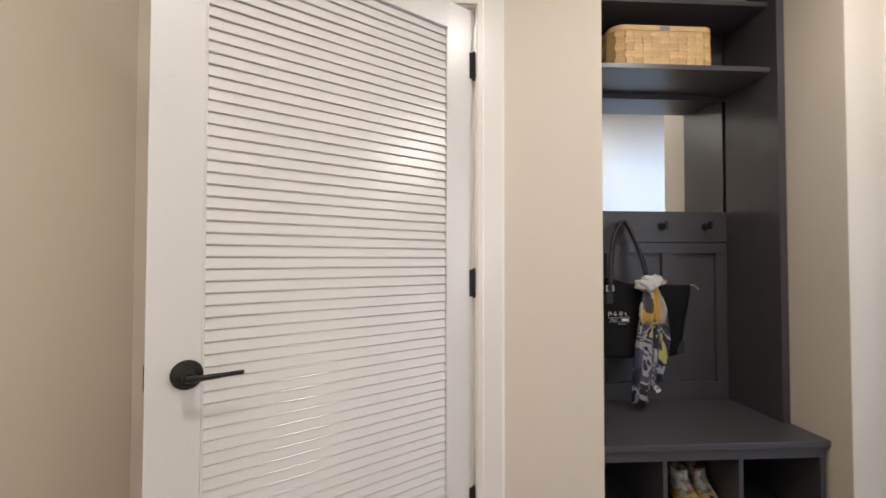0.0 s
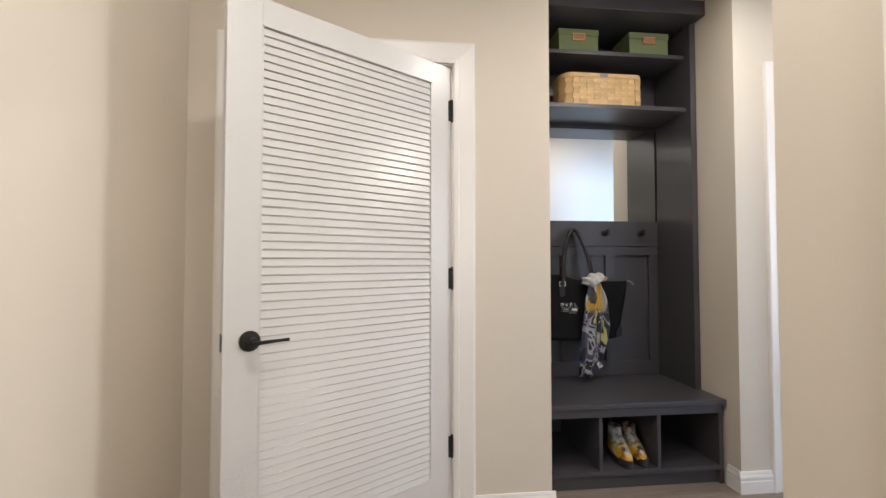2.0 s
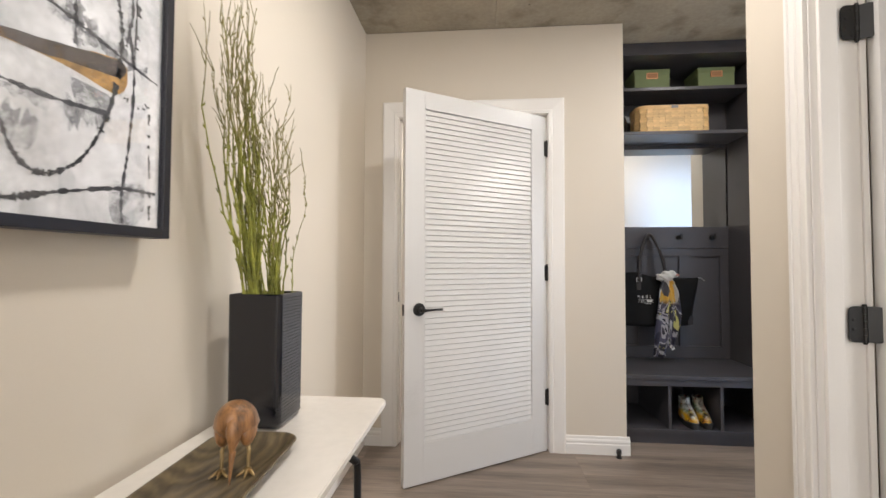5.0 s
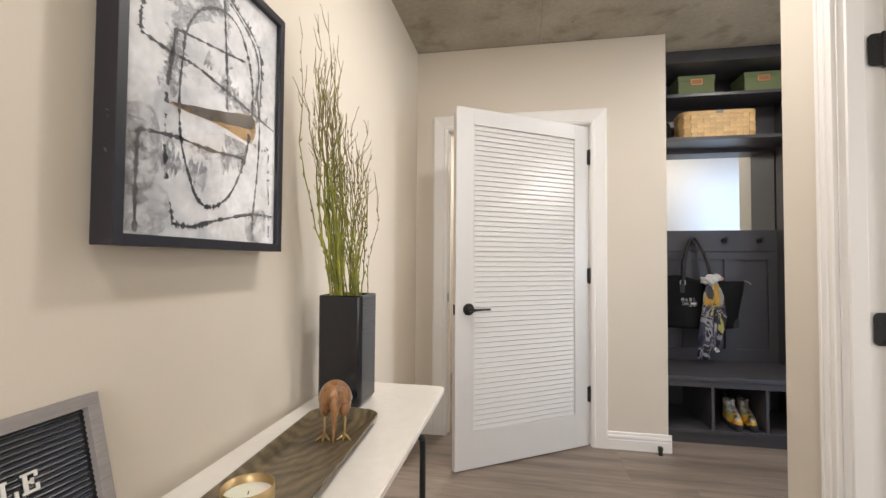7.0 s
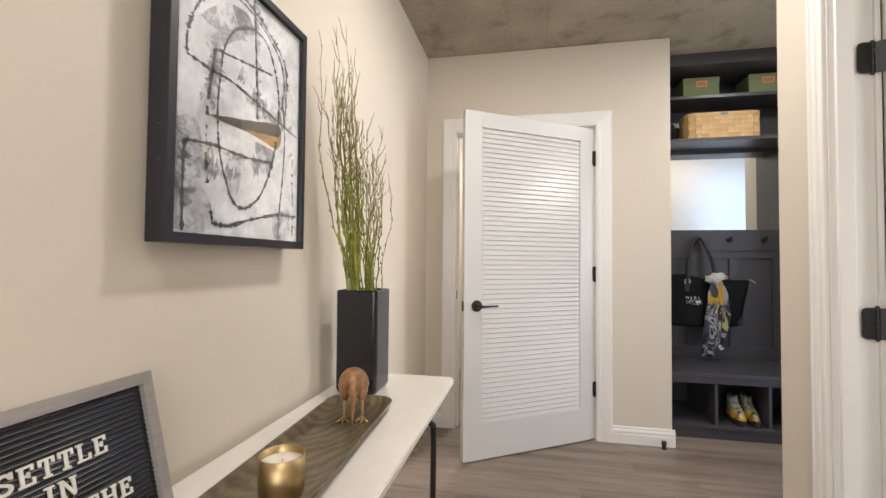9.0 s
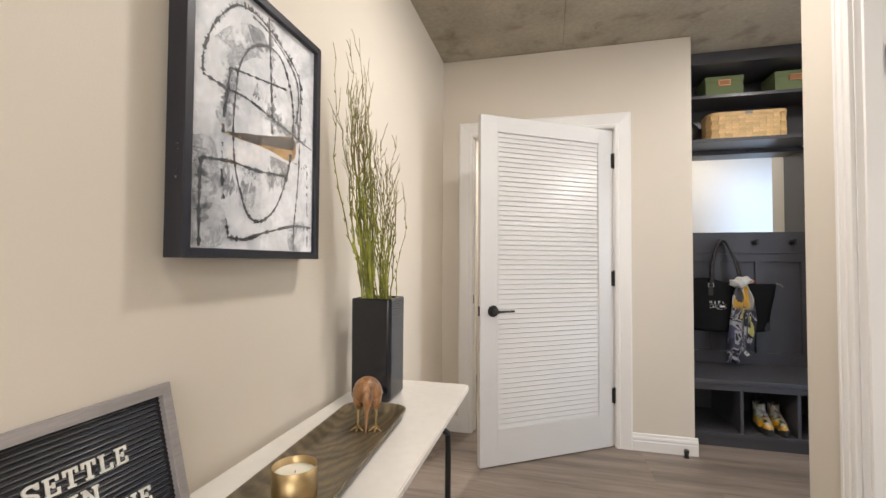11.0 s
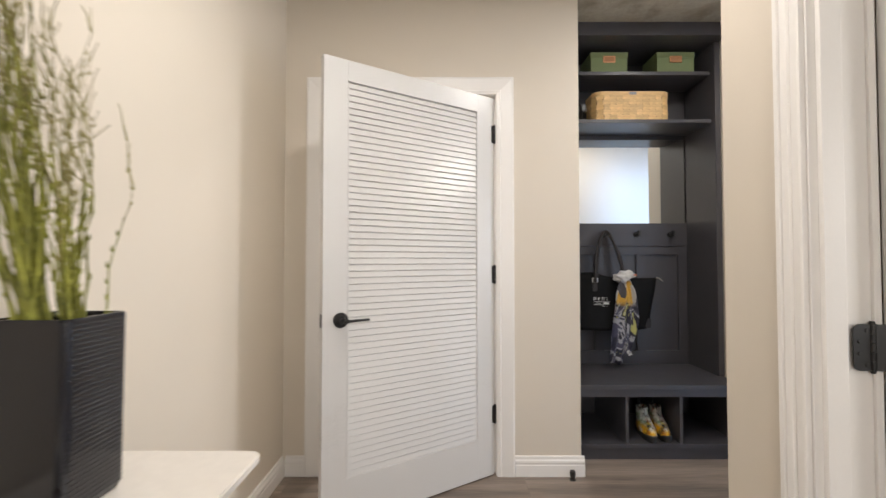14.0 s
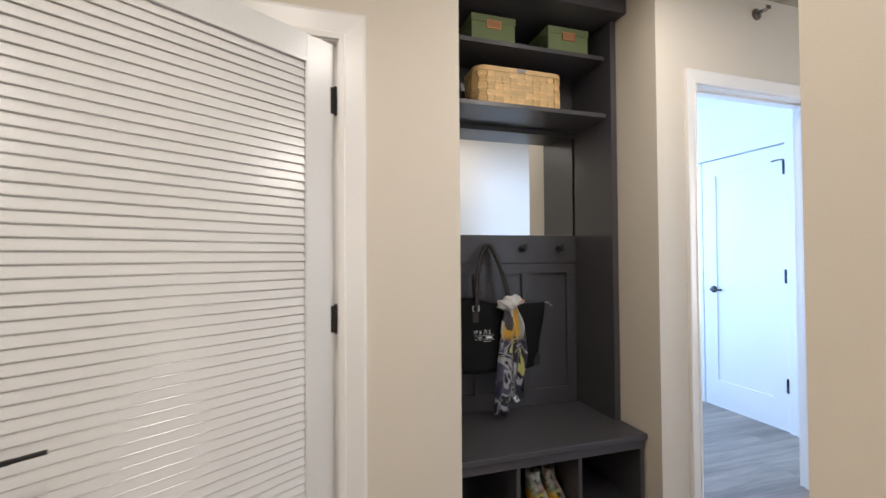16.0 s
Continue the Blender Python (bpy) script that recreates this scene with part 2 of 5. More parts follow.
# the opening in this unseen wall is made up for the rear fill
setting("wall_rear", boxes((LEFT - 0.12, -0.66, -3.12, -3.0, 0, CEIL), (0.58, 3.2, -3.12, -3.0, 0, CEIL), (-0.66, 0.58, -3.12, -3.0, 0, 0.62), (-0.66, 0.58, -3.12, -3.0, 2.28, CEIL)), PAINT, "plain painted wall closing the corridor, with an opening added for the rear fill")
# the opening in this wall is made up for the side fill
setting("wall_side_room", boxes((3.2, 3.32, -3.0, -1.95, 0, CEIL), (3.2, 3.32, -0.85, HALL_S - 0.12, 0, CEIL), (3.2, 3.32, -1.95, -0.85, 0, 0.75), (3.2, 3.32, -1.95, -0.85, 2.25, CEIL)), PAINT, "plain painted wall of the side room, with an opening added for the side fill")
setting("wall_closet", boxes((LEFT, NX0 - 0.12, 3.48, 3.6, 0, CEIL), (NX0 - 0.12, NX0, 2.42, 3.6, 0, CEIL)), PAINT, "plain painted wall of the room behind the louvred door")
BEDPAINT = material("bedroom_paint", (0.80, 0.80, 0.79), 0.6, spread=0.02, scale=2, fine=300, bump=0.08)
setting("wall_bedroom_west", boxes((1.74, 1.86, 2.42, 5.12, 0, CEIL)), BEDPAINT, "white painted bedroom wall")
setting("wall_bedroom_north", boxes((1.86, 1.9, 5.0, 5.12, 0, CEIL), (3.4, 3.6, 5.0, 5.12, 0, CEIL), (1.9, 3.4, 5.0, 5.12, 0, 0.65), (1.9, 3.4, 5.0, 5.12, 2.35, CEIL)), BEDPAINT, "white painted bedroom wall with the window")
CY0, CY1, CTOP = 2.285, 3.690, 2.11            # pair of closet doors in the bedroom
setting("wall_bedroom_east", boxes((3.48, 3.6, HALL_N + 0.12, CY0, 0, CEIL), (3.48, 3.6, CY1, 5.0, 0, CEIL), (3.48, 3.6, CY0, CY1, CTOP, CEIL), (3.56, 3.6, CY0, CY1, 0, CTOP)),
        BEDPAINT, "white painted bedroom wall with a pair of closet doors")
setting("floor", boxes((-1.0, 4.4, -3.2, 5.2, -0.15, 0.021)), material("subfloor", (0.05, 0.045, 0.04), 0.9), "dark underlay beneath the plank floor", "floor")

cb = boxes((-1.0, -0.0210, -3.2, 5.2, CEIL, CEIL + 0.15), (-0.0190, 4.4, -3.2, 5.2, CEIL, CEIL + 0.15))
setting("ceiling_bedroom", boxes((1.86, 3.48, HALL_N + 0.12, 5.0, CEIL - 0.018, CEIL - 0.002)), BEDPAINT, "smooth white painted bedroom ceiling", "ceiling")
setting("ceiling", cb, CONCRETE, "raw cast concrete ceiling with board seam and pores", "ceiling")

# baseboard profile: thickness out of the wall, height
BASE = [(0, 0), (0.015, 0), (0.015, 0.086), (0.0125, 0.090), (0.0125, 0.096), (0.0145, 0.101), (0.013, 0.110), (0.009, 0.118), (0.0085, 0.126), (0.006, 0.133), (0, 0.133)]


def baseboard(x, y, turn, length):
    bm = extrude([(a, b) for a, b in BASE], length, "y")
    bmesh.ops.transform(bm, matrix=pose(x, y, 0, 0, 0, turn), verts=bm.verts)
    return setting("baseboard", bm, WHITE, "white moulded wooden baseboard", "baseboard")


baseboard(LEFT, -2.99, 0, 4.57)                       # along the left wall
baseboard(LEFT + 0.018, BACK, -90, DX0 - 0.085 - LEFT - 0.018)
baseboard(DX1 + 0.085, BACK, -90, NX0 - DX1 - 0.085 + 0.016)
baseboard(NX0, 1.80, 180, 0.215)
bm = extrude([(-a, b) for a, b in BASE], 0.08, "y")
bmesh.ops.transform(bm, matrix=pose(NX1, 1.657, 0), verts=bm.verts)
setting("baseboard", bm, WHITE, "white moulded wooden baseboard", "baseboard")
baseboard(NX1 - 0.016, HALL_N, -90, BX0 - 0.054 - NX1 + 0.016)
baseboard(BX1 + 0.09, HALL_N, -90, 1.3)
bm = extrude([(-a, b) for a, b in BASE], HALL_S - RY1 - 0.09, "y")
bmesh.ops.transform(bm, matrix=pose(RIGHT, RY1 + 0.09, 0), verts=bm.verts)
setting("baseboard", bm, WHITE, "white moulded wooden baseboard", "baseboard")
bm = extrude([(a, b) for a, b in BASE], 3.4, "y")
bmesh.ops.transform(bm, matrix=pose(4.18, HALL_S, 0, 0, 0, 90), verts=bm.verts)
setting("baseboard", bm, WHITE, "white moulded wooden baseboard", "baseboard")

# casing profile: across the width from the opening outwards, thickness
CASE = [(0, 0), (0, 0.011), (0.006, 0.013), (0.030, 0.013), (0.034, 0.009), (0.040, 0.015), (0.062, 0.017), (0.066, 0.012), (0.070, 0.019), (0.085, 0.019), (0.085, 0)]
NARROW = [(a * 0.70, b) for a, b in CASE]
PLAIN = [(0, 0), (0, 0.013), (0.018, 0.016), (0.022, 0.012), (0.082, 0.019), (0.092, 0.017), (0.092, 0)]


def doorway(name, m, width, top, depth, profile, label):
    """Casing, jambs and stops round an opening. Local x along the wall from 0 to width, y out of the wall, wall face at y = 0."""
    root = tagged(thing(name, m, label, "door frame"), kind="structure")
    g = 0.009
    bm = bmesh.new()
    rings = []
    for side, up in ((-1, 0), (-1, 1), (1, 1), (1, 0)):
        rings.append([bm.verts.new(((g - a) if side < 0 else (width - g + a), b, (top - g + a) * up)) for a, b in profile])
    n = len(profile)
    for p, q in zip(rings, rings[1:]):
        for k in range(n):
            bm.faces.new((p[k], p[(k + 1) % n], q[(k + 1) % n], q[k]))
    bm.faces.new(rings[0])
    bm.faces.new(rings[-1])
    part("casing", bm, WHITE, root)
    part("jamb", boxes((0, 0.014, -depth, -0.001, 0, top - 0.014), bevel=0.001), WHITE, root)
    part("jamb", boxes((width - 0.014, width, -depth, -0.001, 0, top - 0.014), bevel=0.001), WHITE, root)
    part("head_jamb", boxes((0, width, -depth, -0.001, top - 0.014, top), bevel=0.001), WHITE, root)
    return root


back_frame = doorway("door_frame_1", pose(DX1, BACK, 0, 0, 0, 180), DX1 - DX0, DTOP, 0.12, PLAIN, "white painted casing and jambs round the louvred door")
W1 = DX1 - DX0
part("stop", boxes((0.014, 0.024, -0.075, -0.042, 0, DTOP - 0.014)), WHITE, back_frame)
part("stop", boxes((W1 - 0.024, W1 - 0.014, -0.075, -0.042, 0, DTOP - 0.014)), WHITE, back_frame)
part("head_stop", boxes((0.024, W1 - 0.024, -0.075, -0.042, DTOP - 0.024, DTOP - 0.014)), WHITE, back_frame)
part("strike_plate", boxes((W1 - 0.0155, W1 - 0.0125, -0.036, -0.008, 0.905, 0.965), bevel=0.001), BLACK, back_frame, "black metal strike plate")
bed_frame = doorway("door_frame_2", pose(BX1, HALL_N, 0, 0, 0, 180), BX1 - BX0, BTOP, 0.12, [(a * 0.68, b) for a, b in PLAIN], "white painted casing of the bedroom doorway")
W2 = BX1 - BX0
part("stop", boxes((0.014, 0.024, -0.085, -0.045, 0, BTOP - 0.014), bevel=0.001), WHITE, bed_frame)
part("stop", boxes((W2 - 0.024, W2 - 0.014, -0.085, -0.045, 0, BTOP - 0.014), bevel=0.001), WHITE, bed_frame)
part("head_stop", boxes((0.024, W2 - 0.024, -0.085, -0.045, BTOP - 0.026, BTOP - 0.014), bevel=0.001), WHITE, bed_frame)
side_frame = doorway("door_frame_3", pose(RIGHT, RY0, 0, 0, 0, 90), RY1 - RY0, RTOP, 0.12, NARROW, "white moulded casing and jambs of the side doorway")
W3 = RY1 - RY0
part("back_casing", boxes((W3 - 0.020, W3 + 0.070, -0.1365, -0.1205, 0, RTOP + 0.06), bevel=0.002), WHITE, side_frame)
part("stop", boxes((W3 - 0.026, W3 - 0.014, -0.062, -0.018, 0, RTOP - 0.014), bevel=0.002), WHITE, side_frame)


def leaf_shape(sign):
    """A hinge leaf with two rounded corners, lying in the x-z plane from the barrel outwards."""
    bm = bmesh.new()
    pts = []
    r, w, h = 0.014, 0.040, 0.046
    pts.append((0, -h))
    for k in range(6):
        a = -math.pi / 2 + k * math.pi / 10
        pts.append((w - r + r * math.cos(a), -h + r + r * math.sin(a)))
    for k in range(6):
        a = k * math.pi / 10
        pts.append((w - r + r * math.cos(a), h - r + r * math.sin(a)))
    pts.append((0, h))
    f = bm.faces.new([bm.verts.new((sign * x, 0, z)) for x, z in pts])
    ex = bmesh.ops.extrude_face_region(bm, geom=[f])
    bmesh.ops.translate(bm, vec=(0, 0.0022, 0), verts=[v for v in ex["geom"] if isinstance(v, bmesh.types.BMVert)])
    return bm


def hinge(parent, m, turn_a, turn_b):
    """Barrel in knuckles with two leaves and their screws."""
    b = bmesh.new()
    for k in range(5):
        z = -0.045 + k * 0.018
        lathe([(0.0001, z), (0.0062, z + 0.0004), (0.0062, z + 0.0172), (0.0001, z + 0.0176)], 14, b)
    lathe([(0.0001, -0.052), (0.004, -0.0515), (0.0055, -0.047), (0.0055, -0.045)], 14, b)
    lathe([(0.0055, 0.045), (0.0055, 0.047), (0.004, 0.0515), (0.0001, 0.052)], 14, b)
    for turn in (turn_a, turn_b):
        add(b, leaf_shape(1), pose(0, 0, 0, 0, 0, turn))
        for x, z in ((0.014, 0.034), (0.028, 0.012), (0.028, -0.012), (0.014, -0.034)):
            lathe([(0.0001, 0), (0.0042, 0.0002), (0.0036, 0.0012), (0.0001, 0.0014)], 10, b, pose(0, 0, 0, 0, 0, turn) @ pose(x, 0.0022, z, -90))
    return part("hinge", b, BLACK, parent, "matt black steel butt hinge", at=m)


# the louvred door, standing ajar
PIN, AJAR, DW, DH = (0.290, 1.588), 33.4, 0.930, 2.028
door = thing("door_1", pose(PIN[0], PIN[1], 0.012, 0, 0, 180 + AJAR), "white painted louvred door standing ajar, black lever", "door")
door["kind"] = "structure"
S0, S1, Z0, Z1 = 0.110, 0.822, 0.222, 1.945
part("stile", boxes((0.004, S0, -0.035, 0, 0.024, DH), bevel=0.0012), DOORPAINT, door)
part("stile", boxes((S1, DW, -0.035, 0, 0.024, DH), bevel=0.0012), DOORPAINT, door)
part("top_rail", boxes((S0, S1, -0.035, 0, Z1, DH), bevel=0.0008), DOORPAINT, door)
part("bottom_rail", boxes((S0, S1, -0.035, 0, 0.024, Z0), bevel=0.0008), DOORPAINT, door)
# moulding let into the frame of the louvres
for nm, rows in (("top_bead", (S0, S1, -0.012, 0.003, Z1 - 0.011, Z1)), ("bottom_bead", (S0, S1, -0.012, 0.0, Z0, Z0 + 0.006)),
                 ("side_bead", (S0, S0 + 0.006, -0.012, 0.0, Z0 + 0.006, Z1 - 0.011)), ("side_bead", (S1 - 0.006, S1, -0.012, 0.0, Z0 + 0.006, Z1 - 0.011))):
    part(nm, boxes(rows, bevel=0.002), DOORPAINT, door)
N, LO, HI = 60, Z0 + 0.004, Z1 - 0.0385
slat = extrude([(-0.0040, 0.0), (-0.0026, 0.0006), (-0.0022, 0.0020), (-0.0028, 0.0050), (-0.0081, 0.0248), (-0.0145, 0.0266), (-0.0168, 0.0330), (-0.0190, 0.0320), (-0.0105, 0.0)], S1 - S0 - 0.002, "x")
bmesh.ops.translate(slat, vec=(S0 + 0.001, 0, 0), verts=slat.verts)
slat_mesh = to_mesh("slat", slat)
slat_mesh.materials.append(DOORPAINT)
for k in range(N):
    s = new("slat", slat_mesh)
    s.parent = door
    s.matrix_local = pose(0, 0, LO + (HI - LO) * k / (N - 1))
rose_x, rose_z = 0.851, 0.899
h = lathe([(0.0001, 0), (0.033, 0), (0.033, 0.006), (0.030, 0.009), (0.018, 0.011), (0.013, 0.018), (0.013, 0.050), (0.0001, 0.050)], 36, None, pose(rose_x, 0, rose_z, -90))
lever = part("lever_handle", h, BLACK, door, "matt black lever handle", smooth=False)
lv = tube(arc([(rose_x + 0.008, 0.052, rose_z), (rose_x - 0.02, 0.055, rose_z), (rose_x - 0.06, 0.056, rose_z + 0.001), (rose_x - 0.108, 0.054, rose_z + 0.001)]),
          [0.010] * 6 + [0.0075] * 6 + [0.0065] * 7, 12, None, 0.72)
part("lever", lv, BLACK, lever, smooth=True)
part("latch_plate", boxes((DW - 0.001, DW + 0.0012, -0.030, -0.006, rose_z - 0.028, rose_z + 0.028), bevel=0.0004), BLACK, door, "black latch plate")
for z in (0.340, 1.079, 1.832):
    hinge(door, pose(0.0, 0.004, z), -55, -20)

# the side door, standing open against the far wall of its room
side_door = thing("door_2", pose(0.880, 0.148, 0.012, 0, 0, 0), "white painted side door standing wide open, black hinges", "door")
side_door["kind"] = "structure"
part("door_leaf", boxes((0.020, 0.84, -0.036, -0.0008, 0, 2.03), bevel=0.0015), DOORPAINT, side_door)
for z in (0.325, 0.983, 1.770):
    hinge(side_door, pose(-0.009, -0.007, z), 180, -29)

# bedroom closet doors
def closet_door(y0, y1, knob_y):
    d = thing("closet_door", (3.485, y0, 0.012), "white painted shaker closet door, closed, in the bedroom", "door", "pair of closet doors")
    w = y1 - y0
    hgt = CTOP - 0.02
    part("stile", boxes((0, 0.035, 0.002, 0.125, 0, hgt), bevel=0.001), WHITE, d)
    part("stile", boxes((0, 0.035, w - 0.125, w - 0.002, 0, hgt), bevel=0.001), WHITE, d)
    part("rail", boxes((0, 0.035, 0.125, w - 0.125, 0, 0.24), bevel=0.001), WHITE, d)
    part("rail", boxes((0, 0.035, 0.125, w - 0.125, hgt - 0.13, hgt), bevel=0.001), WHITE, d)
    part("panel", boxes((0.006, 0.028, 0.125, w - 0.125, 0.24, hgt - 0.13)), WHITE, d)
    hb = lathe([(0.0001, 0), (0.030, 0), (0.030, 0.006), (0.011, 0.010), (0.011, 0.040), (0.0001, 0.040)], 20, None, pose(0, knob_y - y0, 1.0, 0, -90))
    tube([(-0.045, knob_y - y0, 1.0), (-0.045, knob_y - y0 + (0.10 if knob_y < 2.95 else -0.10) * -1, 1.0)], 0.008, 10, hb)
    part("lever_handle", hb, BLACK, d, "black lever handle")
    return d


c1 = closet_door(CY0, 2.985, 2.885)
for z in (0.348, 1.132, 1.92):
    part("hinge", boxes((-0.026, 0.0, 0.000, 0.014, z - 0.05, z + 0.05), bevel=0.002), BLACK, c1, "black steel hinge")
tube([(-0.020, 0.006, 1.975), (-0.045, 0.04, 1.975), (-0.055, 0.07, 1.968)], 0.005, 8, stop_bm := bmesh.new())
part("hinge_stop", stop_bm, BLACK, c1, "black hinge-pin door stop")
closet_door(2.990, CY1, 3.06)
cf = tagged(thing("door_frame_4", (3.48, CY0, 0), "white painted casing of the closet doors", "door frame"), kind="structure")
part("casing", boxes((-0.018, 0, -0.085, -0.002, 0, CTOP + 0.085), bevel=0.002), WHITE, cf)
part("casing", boxes((-0.018, 0, CY1 - CY0 + 0.002, CY1 - CY0 + 0.085, 0, CTOP + 0.085), bevel=0.002), WHITE, cf)
part("head_casing", boxes((-0.018, 0, -0.002, CY1 - CY0 + 0.002, CTOP, CTOP + 0.085), bevel=0.002), WHITE, cf)
for y0, y1 in ((HALL_N + 0.12, CY0 - 0.087), (CY1 + 0.087, 5.0)):
    bm = extrude([(-a, b) for a, b in BASE], y1 - y0, "y")
    bmesh.ops.transform(bm, matrix=pose(3.48, y0, 0), verts=bm.verts)
    setting("baseboard", bm, WHITE, "white moulded wooden baseboard", "baseboard")

win = tagged(thing("window_1", (1.9, 5.0, 0.65), "white framed bedroom window with clear glass", "window"), kind="structure")
part("window_frame", boxes((0, 0.05, 0.02, 0.08, 0, 1.7), (1.45, 1.5, 0.02, 0.08, 0, 1.7), (0.05, 1.45, 0.02, 0.08, 0, 0.05), (0.05, 1.45, 0.02, 0.08, 1.65, 1.7), bevel=0.003), WHITE, win)
pane = part("pane", boxes((0.05, 1.45, 0.045, 0.051, 0.05, 1.65)), GLASS, win)
pane.visible_shadow = False

win2 = tagged(thing("window_2", (4.2, 0.56, 0.7), "white framed window at the end of the hall", "window"), kind="structure")
part("window_frame", boxes((0.02, 0.08, 0, 0.05, 0, 1.5), (0.02, 0.08, 0.90, 0.95, 0, 1.5), (0.02, 0.08, 0.05, 0.90, 0, 0.05), (0.02, 0.08, 0.05, 0.90, 1.45, 1.5), bevel=0.003), WHITE, win2)
pane2 = part("pane", boxes((0.045, 0.051, 0.05, 0.90, 0.05, 1.45)), GLASS, win2)
pane2.visible_shadow = False

# unseen side-room window, invented along with the side fill light
fill_win3 = tagged(thing("fill_window_side", (3.2, -1.95, 0.75), "white framed window added out of view for the side fill light", "window"), kind="structure")
part("window_frame", boxes((0.02, 0.08, 0, 0.05, 0, 1.5), (0.02, 0.08, 1.05, 1.10, 0, 1.5), (0.02, 0.08, 0.05, 1.05, 0, 0.05), (0.02, 0.08, 0.05, 1.05, 1.45, 1.5), bevel=0.003), WHITE, fill_win3)
pane3 = part("pane", boxes((0.045, 0.051, 0.05, 1.05, 0.05, 1.45)), GLASS, fill_win3)
pane3.visible_shadow = False

# unseen window made up to go with the rear fill light
fill_win4 = tagged(thing("fill_window_rear", (-0.66, -3.0, 0.62), "white framed window added out of view for the rear fill light", "window"), kind="structure")
part("window_frame", boxes((0, 0.05, -0.08, -0.02, 0, 1.66), (1.19, 1.24, -0.08, -0.02, 0, 1.66), (0.05, 1.19, -0.08, -0.02, 0, 0.05), (0.05, 1.19, -0.08, -0.02, 1.61, 1.66), bevel=0.003), WHITE, fill_win4)
pane4 = part("pane", boxes((0.05, 1.19, -0.051, -0.045, 0.05, 1.61)), GLASS, fill_win4)
pane4.visible_shadow = False

# ceiling lamps; the rear fitting is added, out of view, to carry a fill light
for nm, x, y in (("corridor", 0.08, 0.20), ("rear", 0.0, -1.75), ("hall", 1.47, 1.07), ("closet", -0.3, 2.6)):
    cl = thing("ceiling_light", (x, y, CEIL), "round white recessed ceiling light, lit", "ceiling light", "recessed lights")
    part("trim_ring", lathe([(0.074, 0), (0.095, 0), (0.093, -0.008), (0.076, -0.012)], 40), WHITE, cl)
    part("diffuser", lathe([(0.0001, -0.001), (0.074, -0.001), (0.074, -0.004), (0.0001, -0.004)], 40), GLOW, cl)

# ---- the hall bench with its shelves ----
L, R, BK = NX0 + 0.003, NX1 - 0.003, 2.297
unit = thing("hall_bench", (0, 0, 0), "charcoal painted built-in hall bench with cubbies and shelves", "storage bench")
FRONT = 1.765
part("bench_top", boxes((L, R, 1.738, 2.255, 0.430, 0.457), bevel=0.004), CHARCOAL, unit)
part("apron", boxes((L + 0.012, R - 0.012, 1.750, 1.768, 0.388, 0.430), bevel=0.001), CHARCOAL, unit)
part("side_panel", boxes((R - 0.034, R, 1.925, 2.255, 0.457, 2.524), bevel=0.0015), CHARCOAL, unit)
part("side_panel", boxes((L, L + 0.034, 1.925, 2.255, 0.457, 2.524), bevel=0.0015), CHARCOAL, unit)
part("side_panel", boxes((R - 0.034, R - 0.012, 1.752, 2.255, 0.028, 0.388), bevel=0.001), CHARCOAL, unit)
part("side_panel", boxes((L + 0.012, L + 0.034, 1.750, 2.255, 0, 0.388), bevel=0.001), CHARCOAL, unit)
for x in (1.065, 1.374):
    part("divider", boxes((x - 0.009, x + 0.009, 1.757, 2.255, 0.121, 0.388), bevel=0.0008), CHARCOAL, unit)
part("cubby_floor", boxes((L + 0.034, R - 0.034, 1.752, 2.255, 0.098, 0.121), bevel=0.001), CHARCOAL, unit)
part("toe_kick", boxes((L + 0.034, R - 0.034, 1.772, 1.790, 0.028, 0.098)), CHARCOAL, unit)
part("shelf", boxes((L + 0.034, R - 0.034, 1.965, 2.255, 2.030, 2.052), bevel=0.0012), CHARCOAL, unit)
part("shelf", boxes((L + 0.034, R - 0.034, 1.975, 2.255, 2.338, 2.360), bevel=0.0012), CHARCOAL, unit)
part("cornice", boxes((L, R, 1.842, 1.925, 2.524, CEIL - 0.001), bevel=0.002), CHARCOAL, unit)
part("top_panel", boxes((L, R, 1.925, 2.255, 2.530, 2.550)), CHARCOAL, unit)
part("back_panel", boxes((L, R, 2.274, BK, 0, CEIL - 0.003)), CHARCOAL, unit)
part("mirror", boxes((L + 0.034, R - 0.034, 2.266, 2.273, 1.420, 2.002)), MIRROR, unit, "frameless wall mirror")
part("cleat", boxes((L + 0.034, R - 0.034, 2.256, 2.273, 2.003, 2.030), bevel=0.001), CHARCOAL, unit)
part("hook_board", boxes((L + 0.034, R - 0.034, 2.250, 2.273, 1.263, 1.420), bevel=0.0015), CHARCOAL, unit)
# framed panelling under the hooks
part("panel_rail", boxes((L + 0.034, R - 0.034, 2.256, 2.273, 1.205, 1.260), bevel=0.001), CHARCOAL, unit)
part("panel_rail", boxes((L + 0.034, R - 0.034, 2.256, 2.273, 0.457, 0.545), bevel=0.001), CHARCOAL, unit)
edges = [L + 0.034, 0.838, 1.062, 1.122, 1.352, 1.412, 1.640, R - 0.034]
for a, b in ((edges[0], edges[1]), (edges[2] - 0.0, edges[3]), (edges[4], edges[5]), (edges[6], edges[7])):
    part("panel_stile", boxes((a, b, 2.256, 2.273, 0.545, 1.205), bevel=0.001), CHARCOAL, unit)
